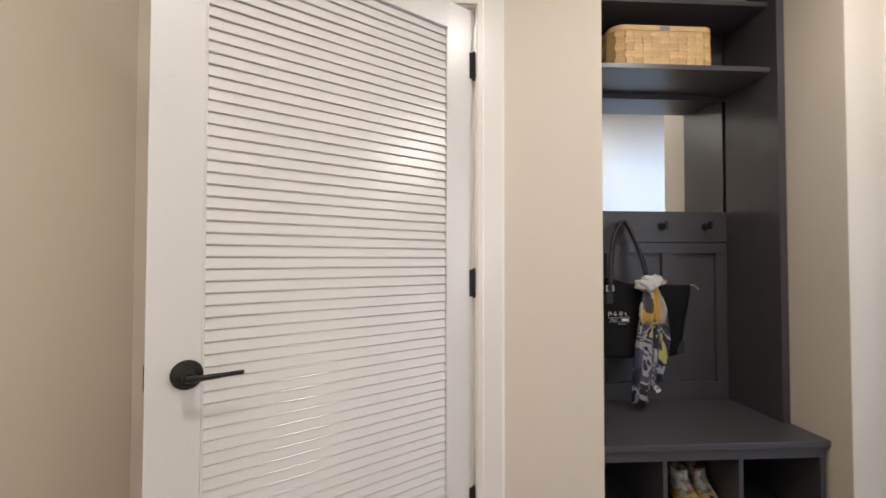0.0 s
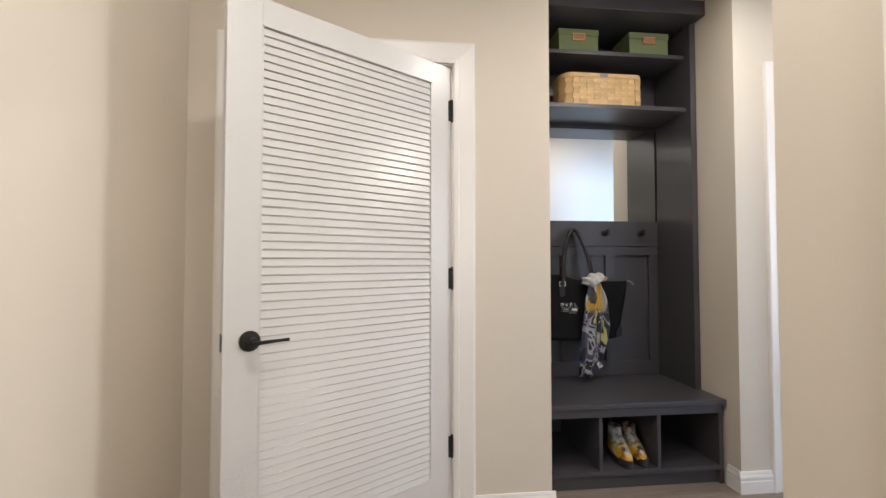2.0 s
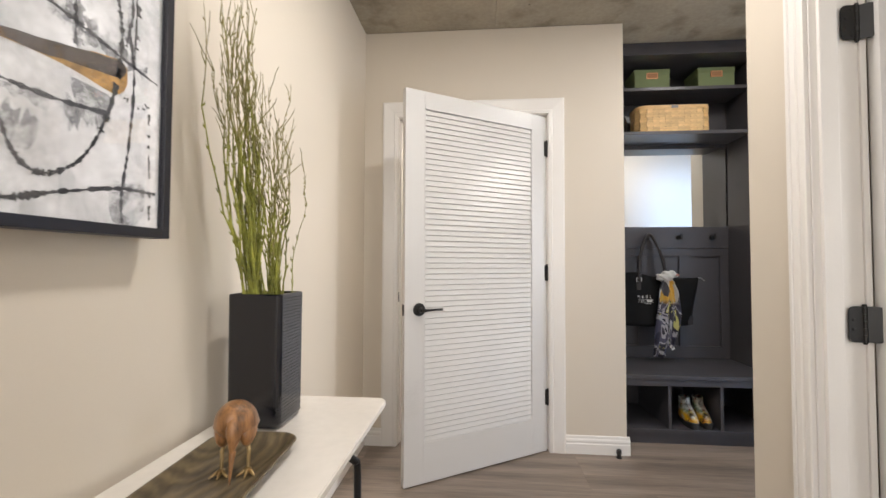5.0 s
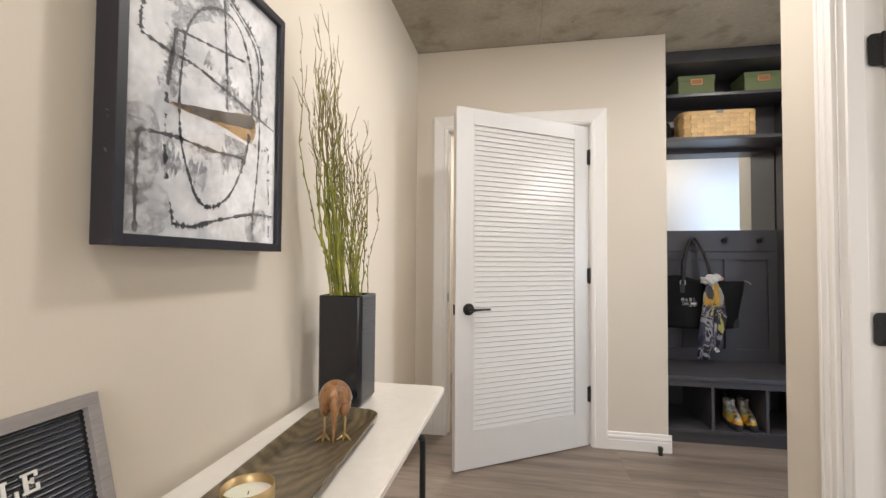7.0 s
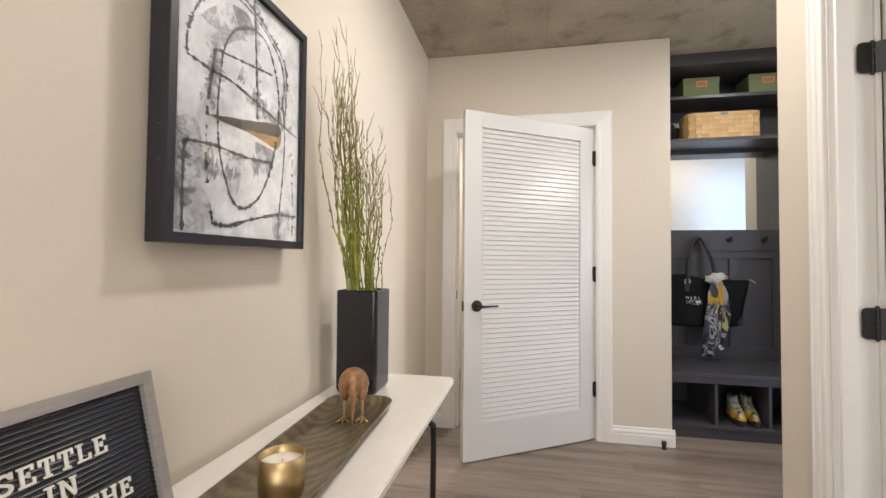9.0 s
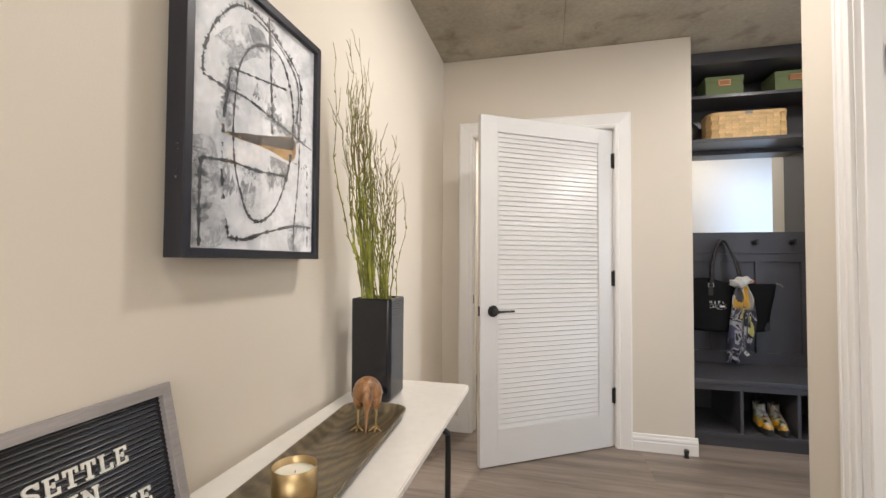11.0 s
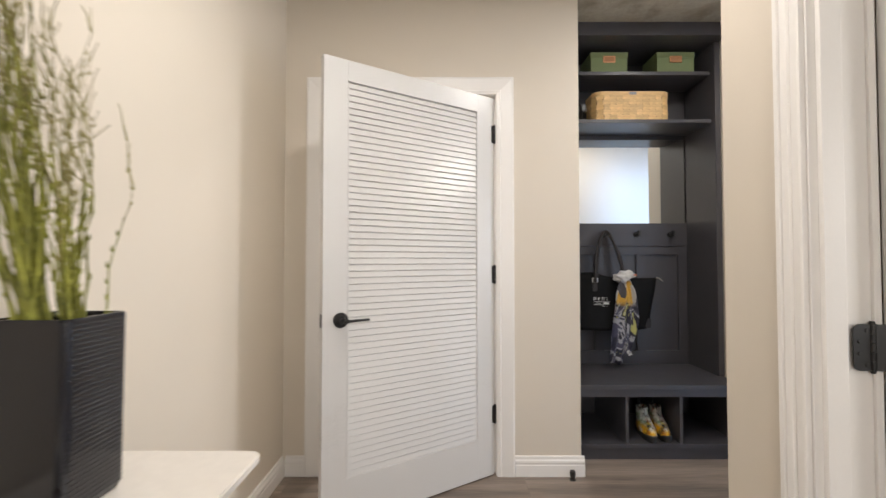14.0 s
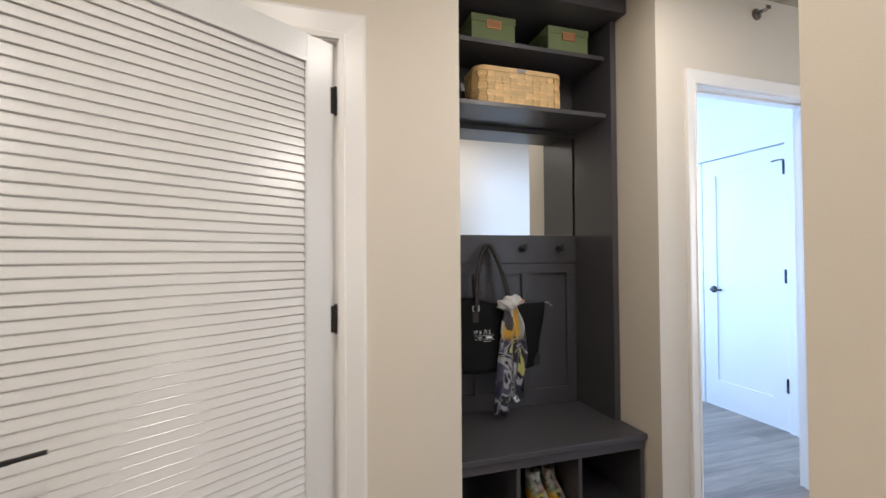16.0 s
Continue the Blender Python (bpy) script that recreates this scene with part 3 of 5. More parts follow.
for x in (1.122, 1.348, 1.580):
    hk = thing("coat_hook", (x, 2.250, 1.342), "matt black round coat hook on the grey board", "coat hook", "coat hooks")
    part("base", lathe([(0.0001, 0), (0.019, 0), (0.019, 0.006), (0.016, 0.009), (0.0001, 0.010)], 24, None, pose(0, 0, 0, 90)), BLACK, hk)
    st = tube([(0, -0.006, 0), (0, -0.040, 0)], 0.010, 12)
    box(st, -0.008, 0.008, -0.050, -0.038, -0.014, 0.026, bevel=0.003)
    part("peg", st, BLACK, hk)

# ---- console table ----
TT = 0.720
STONE = material("white_marble", (0.74, 0.70, 0.64), 0.22, spread=0.05, scale=5, fine=40, bump=0.0, coat=0.2)


def rounded_slab(x0, x1, y0, y1, z0, z1, r, bev):
    bm = bmesh.new()
    pts = []
    for cx, cy, a0 in ((x1 - r, y1 - r, 0), (x0 + r, y1 - r, 90), (x0 + r, y0 + r, 180), (x1 - r, y0 + r, 270)):
        for k in range(7):
            a = radians(a0 + 15 * k)
            pts.append((cx + r * math.cos(a), cy + r * math.sin(a)))
    f = bm.faces.new([bm.verts.new((x, y, z0)) for x, y in pts])
    ex = bmesh.ops.extrude_face_region(bm, geom=[f])
    top = [v for v in ex["geom"] if isinstance(v, bmesh.types.BMVert)]
    bmesh.ops.translate(bm, vec=(0, 0, z1 - z0), verts=top)
    if bev:
        bmesh.ops.bevel(bm, geom=[e for e in bm.edges if abs(e.verts[0].co.z - e.verts[1].co.z) < 1e-6], offset=bev, segments=2, affect="EDGES")
    return bm


table = thing("console_table", (0, 0, 0), "narrow console table, white marble top on black steel legs", "console table")
part("tabletop", rounded_slab(-0.815, -0.405, -1.15, 0.305, TT - 0.020, TT, 0.028, 0.003), STONE, table, "white marble top with rounded corners", smooth=False)
for y, s in ((0.140, -1), (-1.02, 1)):
    for x, t in ((-0.452, -1), (-0.768, 1)):
        leg = tube(arc([(x, y, 0.031), (x, y, 0.30), (x, y, 0.560), (x + 0.006 * t, y + 0.012 * s, 0.602), (x + 0.030 * t, y + 0.045 * s, 0.628), (x + 0.065 * t, y + 0.10 * s, 0.655), (x + 0.095 * t, y + 0.15 * s, TT - 0.019)], 6), 0.0105, 12)
        part("leg", leg, BLACK, table, "bent black steel tube leg", smooth=True)
part("stretcher", tube([(-0.768, 0.14, 0.10), (-0.768, -1.02, 0.10)], 0.008, 10), BLACK, table)


# ---- framed picture ----
def smudged():
    mat = material("canvas_print", (0.52, 0.512, 0.508), 0.55, spread=0.30, scale=9, fine=70, bump=0.1, stretch=(1, 1, 1))
    nt = mat.node_tree
    b = nt.nodes["Principled BSDF"]
    old = b.inputs["Base Color"].links[0].from_socket
    tc = nt.nodes.new("ShaderNodeTexCoord")
    n = nt.nodes.new("ShaderNodeTexNoise")
    n.inputs["Scale"].default_value, n.inputs["Detail"].default_value, n.inputs["Distortion"].default_value = 5.5, 9, 0.6
    nt.links.new(tc.outputs["Object"], n.inputs[0])
    r = nt.nodes.new("ShaderNodeValToRGB")
    r.color_ramp.elements[0].position, r.color_ramp.elements[1].position = 0.33, 0.55
    r.color_ramp.elements[0].color = (0.26, 0.30, 0.32, 1)
    nt.links.new(n.outputs[0], r.inputs[0])
    m = nt.nodes.new("ShaderNodeMix")
    m.data_type, m.blend_type = "RGBA", "MULTIPLY"
    m.inputs[0].default_value = 0.8
    nt.links.new(old, m.inputs[6])
    nt.links.new(r.outputs[0], m.inputs[7])
    nt.links.new(m.outputs[2], b.inputs["Base Color"])
    return mat


CANVAS = smudged()
INK = material("ink_black", (0.02, 0.02, 0.022), 0.6, spread=0.4, scale=40, fine=200)
SOFTINK = material("ink_wash", (0.032, 0.032, 0.036), 0.6, spread=0.8, scale=30, fine=140)
GREYWASH = material("grey_wash", (0.24, 0.24, 0.25), 0.6, spread=0.6, scale=22, fine=90)
GREYPALE = material("pale_wash", (0.42, 0.42, 0.425), 0.6, spread=0.32, scale=16, fine=70)
OCHRE = material("ochre_paint", (0.27, 0.145, 0.032), 0.5, spread=0.7, scale=26, fine=120)
UMBER = material("umber_paint", (0.055, 0.04, 0.03), 0.5, spread=0.6, scale=30, fine=120)


def dry_brush(mat, scale, low, high):
    """Lets the canvas show through where the brush ran dry."""
    nt = mat.node_tree
    tc = nt.nodes.new("ShaderNodeTexCoord")
    n = nt.nodes.new("ShaderNodeTexNoise")
    n.inputs["Scale"].default_value, n.inputs["Detail"].default_value, n.inputs["Roughness"].default_value = scale, 8, 0.7
    nt.links.new(tc.outputs["Object"], n.inputs[0])
    r = nt.nodes.new("ShaderNodeMapRange")
    r.inputs[1].default_value, r.inputs[2].default_value = low, high
    nt.links.new(n.outputs[0], r.inputs[0])
    nt.links.new(r.outputs[0], nt.nodes["Principled BSDF"].inputs["Alpha"])


dry_brush(GREYWASH, 26, 0.38, 0.66)
dry_brush(GREYPALE, 20, 0.40, 0.70)
dry_brush(SOFTINK, 60, 0.10, 0.36)
dry_brush(UMBER, 22, 0.12, 0.50)
FRAMEBLACK = material("black_frame_wood", (0.012, 0.012, 0.018), 0.4, spread=0.2, scale=15, fine=200)
PY0, PY1, PZ0, PZ1 = -0.680, -0.190, 1.198, 1.828
pic = thing("framed_picture", (LEFT, 0, 0), "abstract black and white painting with ochre stroke, black box frame", "picture")
part("frame_side", boxes((0.018, 0.062, PY0, PY0 + 0.020, PZ0, PZ1), bevel=0.0015), FRAMEBLACK, pic)
part("frame_side", boxes((0.018, 0.062, PY1 - 0.020, PY1, PZ0, PZ1), bevel=0.0015), FRAMEBLACK, pic)
part("frame_rail", boxes((0.018, 0.062, PY0 + 0.020, PY1 - 0.020, PZ0, PZ0 + 0.020), bevel=0.0015), FRAMEBLACK, pic)
part("frame_rail", boxes((0.018, 0.062, PY0 + 0.020, PY1 - 0.020, PZ1 - 0.020, PZ1), bevel=0.0015), FRAMEBLACK, pic)
part("backing", boxes((0.0, 0.017, PY0 + 0.045, PY1 - 0.045, PZ0 + 0.045, PZ1 - 0.045)), FRAMEBLACK, pic)
part("canvas", boxes((0.020, 0.048, PY0 + 0.020, PY1 - 0.020, PZ0 + 0.020, PZ1 - 0.020)), CANVAS, pic, "smudged white painted canvas")
gp = part("pane", boxes((0.0530, 0.0550, PY0 + 0.020, PY1 - 0.020, PZ0 + 0.020, PZ1 - 0.020)), GLASS, pic, "clear glass")
gp.visible_shadow = False
rnd = random.Random(5)


def stroke(points, width, mat, lift=0.0485, dashes=False, closed=False, fray=0.75, steps=14):
    """A painted line lying on the canvas: a flat ribbon of uneven width, broken up where the brush skipped."""
    pts = points + ([points[0]] if closed else [])
    line = arc([(0, y, z) for y, z in pts], steps)
    bm = bmesh.new()
    prev = None
    for i, p in enumerate(line):
        d = (line[min(i + 1, len(line) - 1)] - line[max(i - 1, 0)]).normalized()
        side = Vector((0, -d.z, d.y)) * width * (0.5 + fray * (rnd.random() - 0.5))
        cur = None
        if not (dashes and rnd.random() < 0.36):
            j = Vector((0, rnd.uniform(-1, 1), rnd.uniform(-1, 1))) * width * (0.18 if dashes else 0.06)
            cur = [bm.verts.new(Vector((lift, 0, 0)) + p + side + j), bm.verts.new(Vector((lift, 0, 0)) + p - side + j)]
        if prev and cur:
            bm.faces.new((prev[0], cur[0], cur[1], prev[1]))
        prev = cur
    ob = part("paint_stroke", bm, mat, pic)
    if dashes:
        ob["kind"] = "stuff"
    return ob


def halo(points, width, mat):
    """A faint smear beside a painted line."""
    ob = stroke(points, width, mat, 0.0482, fray=1.2, steps=16)
    return ob


def patch(points, mat, lift):
    bm = bmesh.new()
    line = arc([(lift, y, z) for y, z in points + [points[0]]], 5)[:-1]
    bm.faces.new([bm.verts.new(p + Vector((0, rnd.uniform(-1, 1), rnd.uniform(-1, 1))) * 0.0015) for p in line])
    return part("paint_patch", bm, mat, pic)


patch([(-0.41, 1.455), (-0.33, 1.45), (-0.335, 1.42), (-0.395, 1.415)], GREYWASH, 0.0483)
patch([(-0.555, 1.60), (-0.535, 1.59), (-0.545, 1.49), (-0.562, 1.50)], GREYWASH, 0.0483)
patch([(-0.50, 1.745), (-0.44, 1.75), (-0.42, 1.715), (-0.47, 1.70)], GREYWASH, 0.0483)
patch([(-0.566, 1.469), (-0.425, 1.500), (-0.306, 1.526), (-0.313, 1.462), (-0.424, 1.469), (-0.530, 1.466)], OCHRE, 0.0486)
patch([(-0.560, 1.472), (-0.406, 1.506), (-0.309, 1.525), (-0.311, 1.496), (-0.40, 1.480), (-0.50, 1.468)], UMBER, 0.0489)
inner = [(-0.527, 1.616), (-0.513, 1.653), (-0.483, 1.694), (-0.432, 1.723), (-0.384, 1.725), (-0.347, 1.696), (-0.318, 1.629), (-0.310, 1.558), (-0.324, 1.462),
         (-0.353, 1.378), (-0.391, 1.319), (-0.444, 1.287), (-0.486, 1.300), (-0.515, 1.356), (-0.532, 1.412), (-0.538, 1.490), (-0.533, 1.562)]
halo([(-0.555, 1.610), (-0.565, 1.540), (-0.572, 1.480)], 0.022, GREYPALE)
halo([(-0.412, 1.800), (-0.404, 1.690), (-0.398, 1.560), (-0.395, 1.510)], 0.016, GREYPALE)
halo([(-0.62, 1.395), (-0.54, 1.402), (-0.44, 1.400), (-0.34, 1.410)], 0.018, GREYPALE)
halo([(-0.634, 1.395), (-0.636, 1.31), (-0.634, 1.225)], 0.022, GREYPALE)
halo([(-0.45, 1.560), (-0.40, 1.545), (-0.32, 1.528)], 0.024, GREYWASH)
halo([(-0.30, 1.30), (-0.305, 1.26), (-0.303, 1.222)], 0.020, GREYPALE)
halo([(-0.648, 1.368), (-0.60, 1.364), (-0.54, 1.358), (-0.46, 1.342)], 0.036, GREYWASH)
halo([(-0.650, 1.43), (-0.645, 1.36), (-0.640, 1.27)], 0.040, GREYWASH)
halo([(-0.42, 1.395), (-0.37, 1.40), (-0.33, 1.405)], 0.034, GREYWASH)
halo([(-0.47, 1.60), (-0.41, 1.575), (-0.33, 1.545), (-0.25, 1.525)], 0.022, GREYWASH)
halo([(-0.55, 1.63), (-0.545, 1.58), (-0.552, 1.51)], 0.028, GREYWASH)
stroke(inner, 0.0055, SOFTINK, closed=True)
stroke(inner[5:14], 0.0085, INK, 0.0489, dashes=True, steps=16)
stroke([(-0.627, 1.575), (-0.625, 1.620), (-0.605, 1.675), (-0.575, 1.723), (-0.529, 1.771), (-0.470, 1.785), (-0.415, 1.775), (-0.365, 1.757), (-0.299, 1.722), (-0.274, 1.670), (-0.276, 1.545)], 0.0095, INK, 0.0489, dashes=True, fray=0.9, steps=26)
stroke([(-0.627, 1.575), (-0.625, 1.620), (-0.605, 1.675), (-0.575, 1.723), (-0.529, 1.768), (-0.470, 1.781), (-0.415, 1.771), (-0.365, 1.752), (-0.303, 1.718), (-0.278, 1.670), (-0.280, 1.545)], 0.0047, SOFTINK)
stroke([(-0.340, 1.735), (-0.300, 1.690), (-0.290, 1.640), (-0.302, 1.570)], 0.012, GREYWASH, 0.0483, fray=1.0)
patch([(-0.60, 1.66), (-0.53, 1.73), (-0.45, 1.75), (-0.42, 1.70), (-0.48, 1.67), (-0.55, 1.62)], GREYPALE, 0.0481)
patch([(-0.652, 1.44), (-0.60, 1.45), (-0.575, 1.38), (-0.60, 1.30), (-0.655, 1.32)], GREYPALE, 0.0481)
patch([(-0.66, 1.225), (-0.57, 1.225), (-0.56, 1.30), (-0.62, 1.31), (-0.655, 1.28)], GREYPALE, 0.0481)
patch([(-0.33, 1.29), (-0.25, 1.30), (-0.26, 1.225), (-0.32, 1.225)], GREYPALE, 0.0481)
stroke([(-0.480, 1.770), (-0.425, 1.763), (-0.365, 1.742), (-0.305, 1.700), (-0.286, 1.640), (-0.300, 1.560)], 0.0054, SOFTINK)
stroke([(-0.549, 1.617), (-0.489, 1.626), (-0.420, 1.636), (-0.341, 1.648)], 0.0054, SOFTINK)
stroke([(-0.627, 1.572), (-0.562, 1.567), (-0.495, 1.568), (-0.408, 1.553), (-0.304, 1.533), (-0.219, 1.518)], 0.0061, SOFTINK)
stroke([(-0.421, 1.800), (-0.412, 1.694), (-0.404, 1.583), (-0.402, 1.513)], 0.0068, SOFTINK)
stroke([(-0.549, 1.617), (-0.558, 1.562), (-0.567, 1.500)], 0.0081, SOFTINK)
stroke([(-0.567, 1.500), (-0.570, 1.441), (-0.569, 1.374), (-0.561, 1.313), (-0.548, 1.245)], 0.0075, INK, 0.0489, dashes=True, steps=14)
stroke([(-0.550, 1.244), (-0.520, 1.241), (-0.493, 1.242), (-0.450, 1.254)], 0.009, INK, 0.0489, fray=0.8)
stroke([(-0.450, 1.254), (-0.417, 1.263), (-0.307, 1.286), (-0.218, 1.289)], 0.0061, SOFTINK)
stroke([(-0.627, 1.401), (-0.543, 1.410), (-0.448, 1.408), (-0.333, 1.418)], 0.0068, SOFTINK)
stroke([(-0.627, 1.401), (-0.629, 1.315), (-0.628, 1.222)], 0.0081, SOFTINK)
stroke([(-0.313, 1.462), (-0.290, 1.458), (-0.262, 1.452), (-0.243, 1.464), (-0.240, 1.387), (-0.234, 1.285), (-0.235, 1.224)], 0.006, INK, 0.0489, dashes=True, steps=14)
stroke([(-0.295, 1.608), (-0.280, 1.506), (-0.288, 1.378), (-0.302, 1.277), (-0.300, 1.222)], 0.0054, SOFTINK)

# ---- letter board leaning on the wall ----
GREYWOOD = material("grey_washed_wood", (0.27, 0.245, 0.235), 0.6, spread=0.25, scale=6, fine=60, stretch=(6, 0.6, 6), bump=0.1)
FELT = material("black_ribbed_board", (0.010, 0.010, 0.013), 0.25, spread=0.2, scale=20, fine=200)
LETTER = material("cream_plastic", (0.72, 0.70, 0.64), 0.4, spread=0.06, scale=30, fine=200)
BW, BH = 0.305, 0.245
# local y runs along the wall towards the window end, z up the board, x out of its face
board = thing("letter_board", pose(-0.760, -0.655 - BW, TT + 0.001, 0, -14, 0), "black ribbed letter board in grey wood frame, leaning on the wall", "letter board")
F = 0.020
part("frame_rail", boxes((-0.020, 0, 0, BW, 0, F), bevel=0.001), GREYWOOD, board)
part("frame_rail", boxes((-0.020, 0, 0, BW, BH - F, BH), bevel=0.001), GREYWOOD, board)
part("frame_side", boxes((-0.020, 0, 0, F, F, BH - F), bevel=0.001), GREYWOOD, board)
part("frame_side", boxes((-0.020, 0, BW - F, BW, F, BH - F), bevel=0.001), GREYWOOD, board)
part("backing", boxes((-0.018, -0.012, F - 0.004, BW - F + 0.004, F - 0.004, BH - F + 0.004)), FELT, board)
rib = to_mesh("rib", extrude([(-0.012, 0.0012), (-0.0105, 0.0020), (-0.0098, 0.004), (-0.0105, 0.0062), (-0.012, 0.007)], BW - 2 * F, "y"))
rib.materials.append(FELT)
k = 0
while F + 0.0085 * (k + 1) < BH - F:
    r = new("rib", rib)
    r.parent = board
    r.matrix_local = pose(0, F, F + 0.0085 * k)
    k += 1


def slab_letter(ch, h):
    """One slab-serif capital as bars and bows, from its left edge on the base line; gives the mesh and its width."""
    bm = bmesh.new()
    w, t, e = h * 0.74, h * 0.15, h * 0.115
    near, far = -0.0098, -0.0066

    def bar(u0, u1, v0, v1):
        box(bm, near, far, u0, u1, v0, v1)

    def slant(u0, v0, u1, v1):
        d = Vector((0, u1 - u0, v1 - v0)).normalized()
        side = Vector((0, -d.z, d.y)) * t * 0.5
        ends = [[bm.verts.new(Vector((x, u, v)) + side * k) for x, k in ((near, -1), (near, 1), (far, 1), (far, -1))] for u, v in ((u0, v0), (u1, v1))]
        for k in range(4):
            bm.faces.new((ends[0][k], ends[0][(k + 1) % 4], ends[1][(k + 1) % 4], ends[1][k]))
        bm.faces.new(ends[0])
        bm.faces.new(ends[1])

    if ch in "EL":
        bar(e * 0.8, e * 0.8 + t, e, h - e)
        bar(0, w, 0, e)
        bar(w - e, w, e, h * 0.34)
        if ch == "E":
            bar(0, w * 0.96, h - e, h)
            bar(w * 0.96 - e, w * 0.96, h * 0.70, h - e)
            bar(e * 0.8 + t, w * 0.62, h * 0.46, h * 0.46 + e)
            bar(w * 0.62 - e * 0.4, w * 0.62 + e * 0.5, h * 0.38, h * 0.67)
        else:
            bar(0, t + e * 1.6, h - e, h)
    elif ch == "T":
        bar(0, w, h - e, h)
        bar((w - t) / 2, (w + t) / 2, e, h - e)
        bar(w * 0.24, w * 0.76, 0, e)
        bar(0, e, h * 0.66, h - e)
        bar(w - e, w, h * 0.66, h - e)
    elif ch == "I":
        w = h * 0.46
        bar((w - t) / 2, (w + t) / 2, e, h - e)
        bar(0, w, 0, e)
        bar(0, w, h - e, h)
    elif ch == "H":
        w = h * 0.90
        for u in (e * 0.8, w - e * 0.8 - t):
            bar(u, u + t, e, h - e)
            bar(u - e * 0.8, u + t + e * 0.8, 0, e)
            bar(u - e * 0.8, u + t + e * 0.8, h - e, h)
        bar(e * 0.8 + t, w - e * 0.8 - t, h * 0.45, h * 0.45 + e)
    elif ch == "N":
        w = h * 0.92
        for u, v in ((e * 0.8, 0), (w - e * 0.8 - t, h - e)):
            bar(u, u + t, e, h - e)
            bar(u - e * 0.8, u + t + e * 0.8, v, v + e)
        bar(0, e * 1.2, h - e, h)
        slant(e + t * 0.3, h - t * 0.2, w - e - t * 0.3, t * 0.2)
    elif ch == "S":
        line = arc([(0, w * 0.90, h * 0.74), (0, w * 0.74, h * 0.90), (0, w * 0.46, h * 0.935), (0, w * 0.18, h * 0.86), (0, w * 0.12, h * 0.70), (0, w * 0.28, h * 0.57), (0, w * 0.64, h * 0.46),
                    (0, w * 0.86, h * 0.33), (0, w * 0.82, h * 0.15), (0, w * 0.54, h * 0.065), (0, w * 0.24, h * 0.10), (0, w * 0.07, h * 0.26)], 4)
        for p, q in zip(line, line[1:]):
            slant(p.y, p.z, q.y + (q.y - p.y) * 0.2, q.z + (q.z - p.z) * 0.2)
        bar(w * 0.86, w * 0.86 + e, h * 0.66, h)
        bar(0, e, 0, h * 0.34)
    return bm, w


def slab_word(word, middle, z, h, gap):
    made = [slab_letter(ch, h) for ch in word]
    y = middle - (sum(w for bm, w in made) + gap * (len(word) - 1)) / 2
    for bm, w in made:
        part("letter", bm, LETTER, board, "cream plastic slab-serif letter", at=pose(0, y, z))
        y += w + gap


for word, y, z in (("SETTLE", 0.133, 0.137), ("IN", 0.134, 0.097), ("THE", 0.200, 0.055)):
    slab_word(word, y, z, 0.0275, 0.0056)

# ---- tray ----
TRAYMAT = material("dark_carved_wood", (0.120, 0.093, 0.054), 0.34, spread=0.50, scale=12, fine=60, stretch=(3, 0.8, 1), bump=0.12, coat=0.25)


tnt = TRAYMAT.node_tree
tw = tnt.nodes.new("ShaderNodeTexWave")
tw.wave_type, tw.rings_direction = "RINGS", "Z"
tw.inputs["Scale"].default_value, tw.inputs["Distortion"].default_value, tw.inputs["Detail"].default_value, tw.inputs["Detail Scale"].default_value = 13, 7.0, 3.0, 1.2
tc_ = tnt.nodes.new("ShaderNodeTexCoord")
tm = tnt.nodes.new("ShaderNodeMapping")
tm.inputs["Location"].default_value, tm.inputs["Scale"].default_value = (0.10, -0.16, 0), (1.0, 0.55, 1.0)
tnt.links.new(tc_.outputs["Object"], tm.inputs[0])
tnt.links.new(tm.outputs[0], tw.inputs[0])
tr = tnt.nodes.new("ShaderNodeValToRGB")
tr.color_ramp.elements[0].color, tr.color_ramp.elements[1].color = (0.55, 0.52, 0.50, 1), (1.35, 1.3, 1.2, 1)
tnt.links.new(tw.outputs[0], tr.inputs[0])
tx = tnt.nodes.new("ShaderNodeMix")
tx.data_type, tx.blend_type = "RGBA", "MULTIPLY"
tx.inputs[0].default_value = 0.70
tb = tnt.nodes["Principled BSDF"]
tnt.links.new(tb.inputs["Base Color"].links[0].from_socket, tx.inputs[6])
tnt.links.new(tr.outputs[0], tx.inputs[7])
tnt.links.new(tx.outputs[2], tb.inputs["Base Color"])
tp = [n for n in tnt.nodes if n.type == "BUMP"][0]
tp.inputs["Strength"].default_value, tp.inputs["Distance"].default_value = 0.35, 0.0015
tnt.links.new(tw.outputs[0], tp.inputs["Height"])


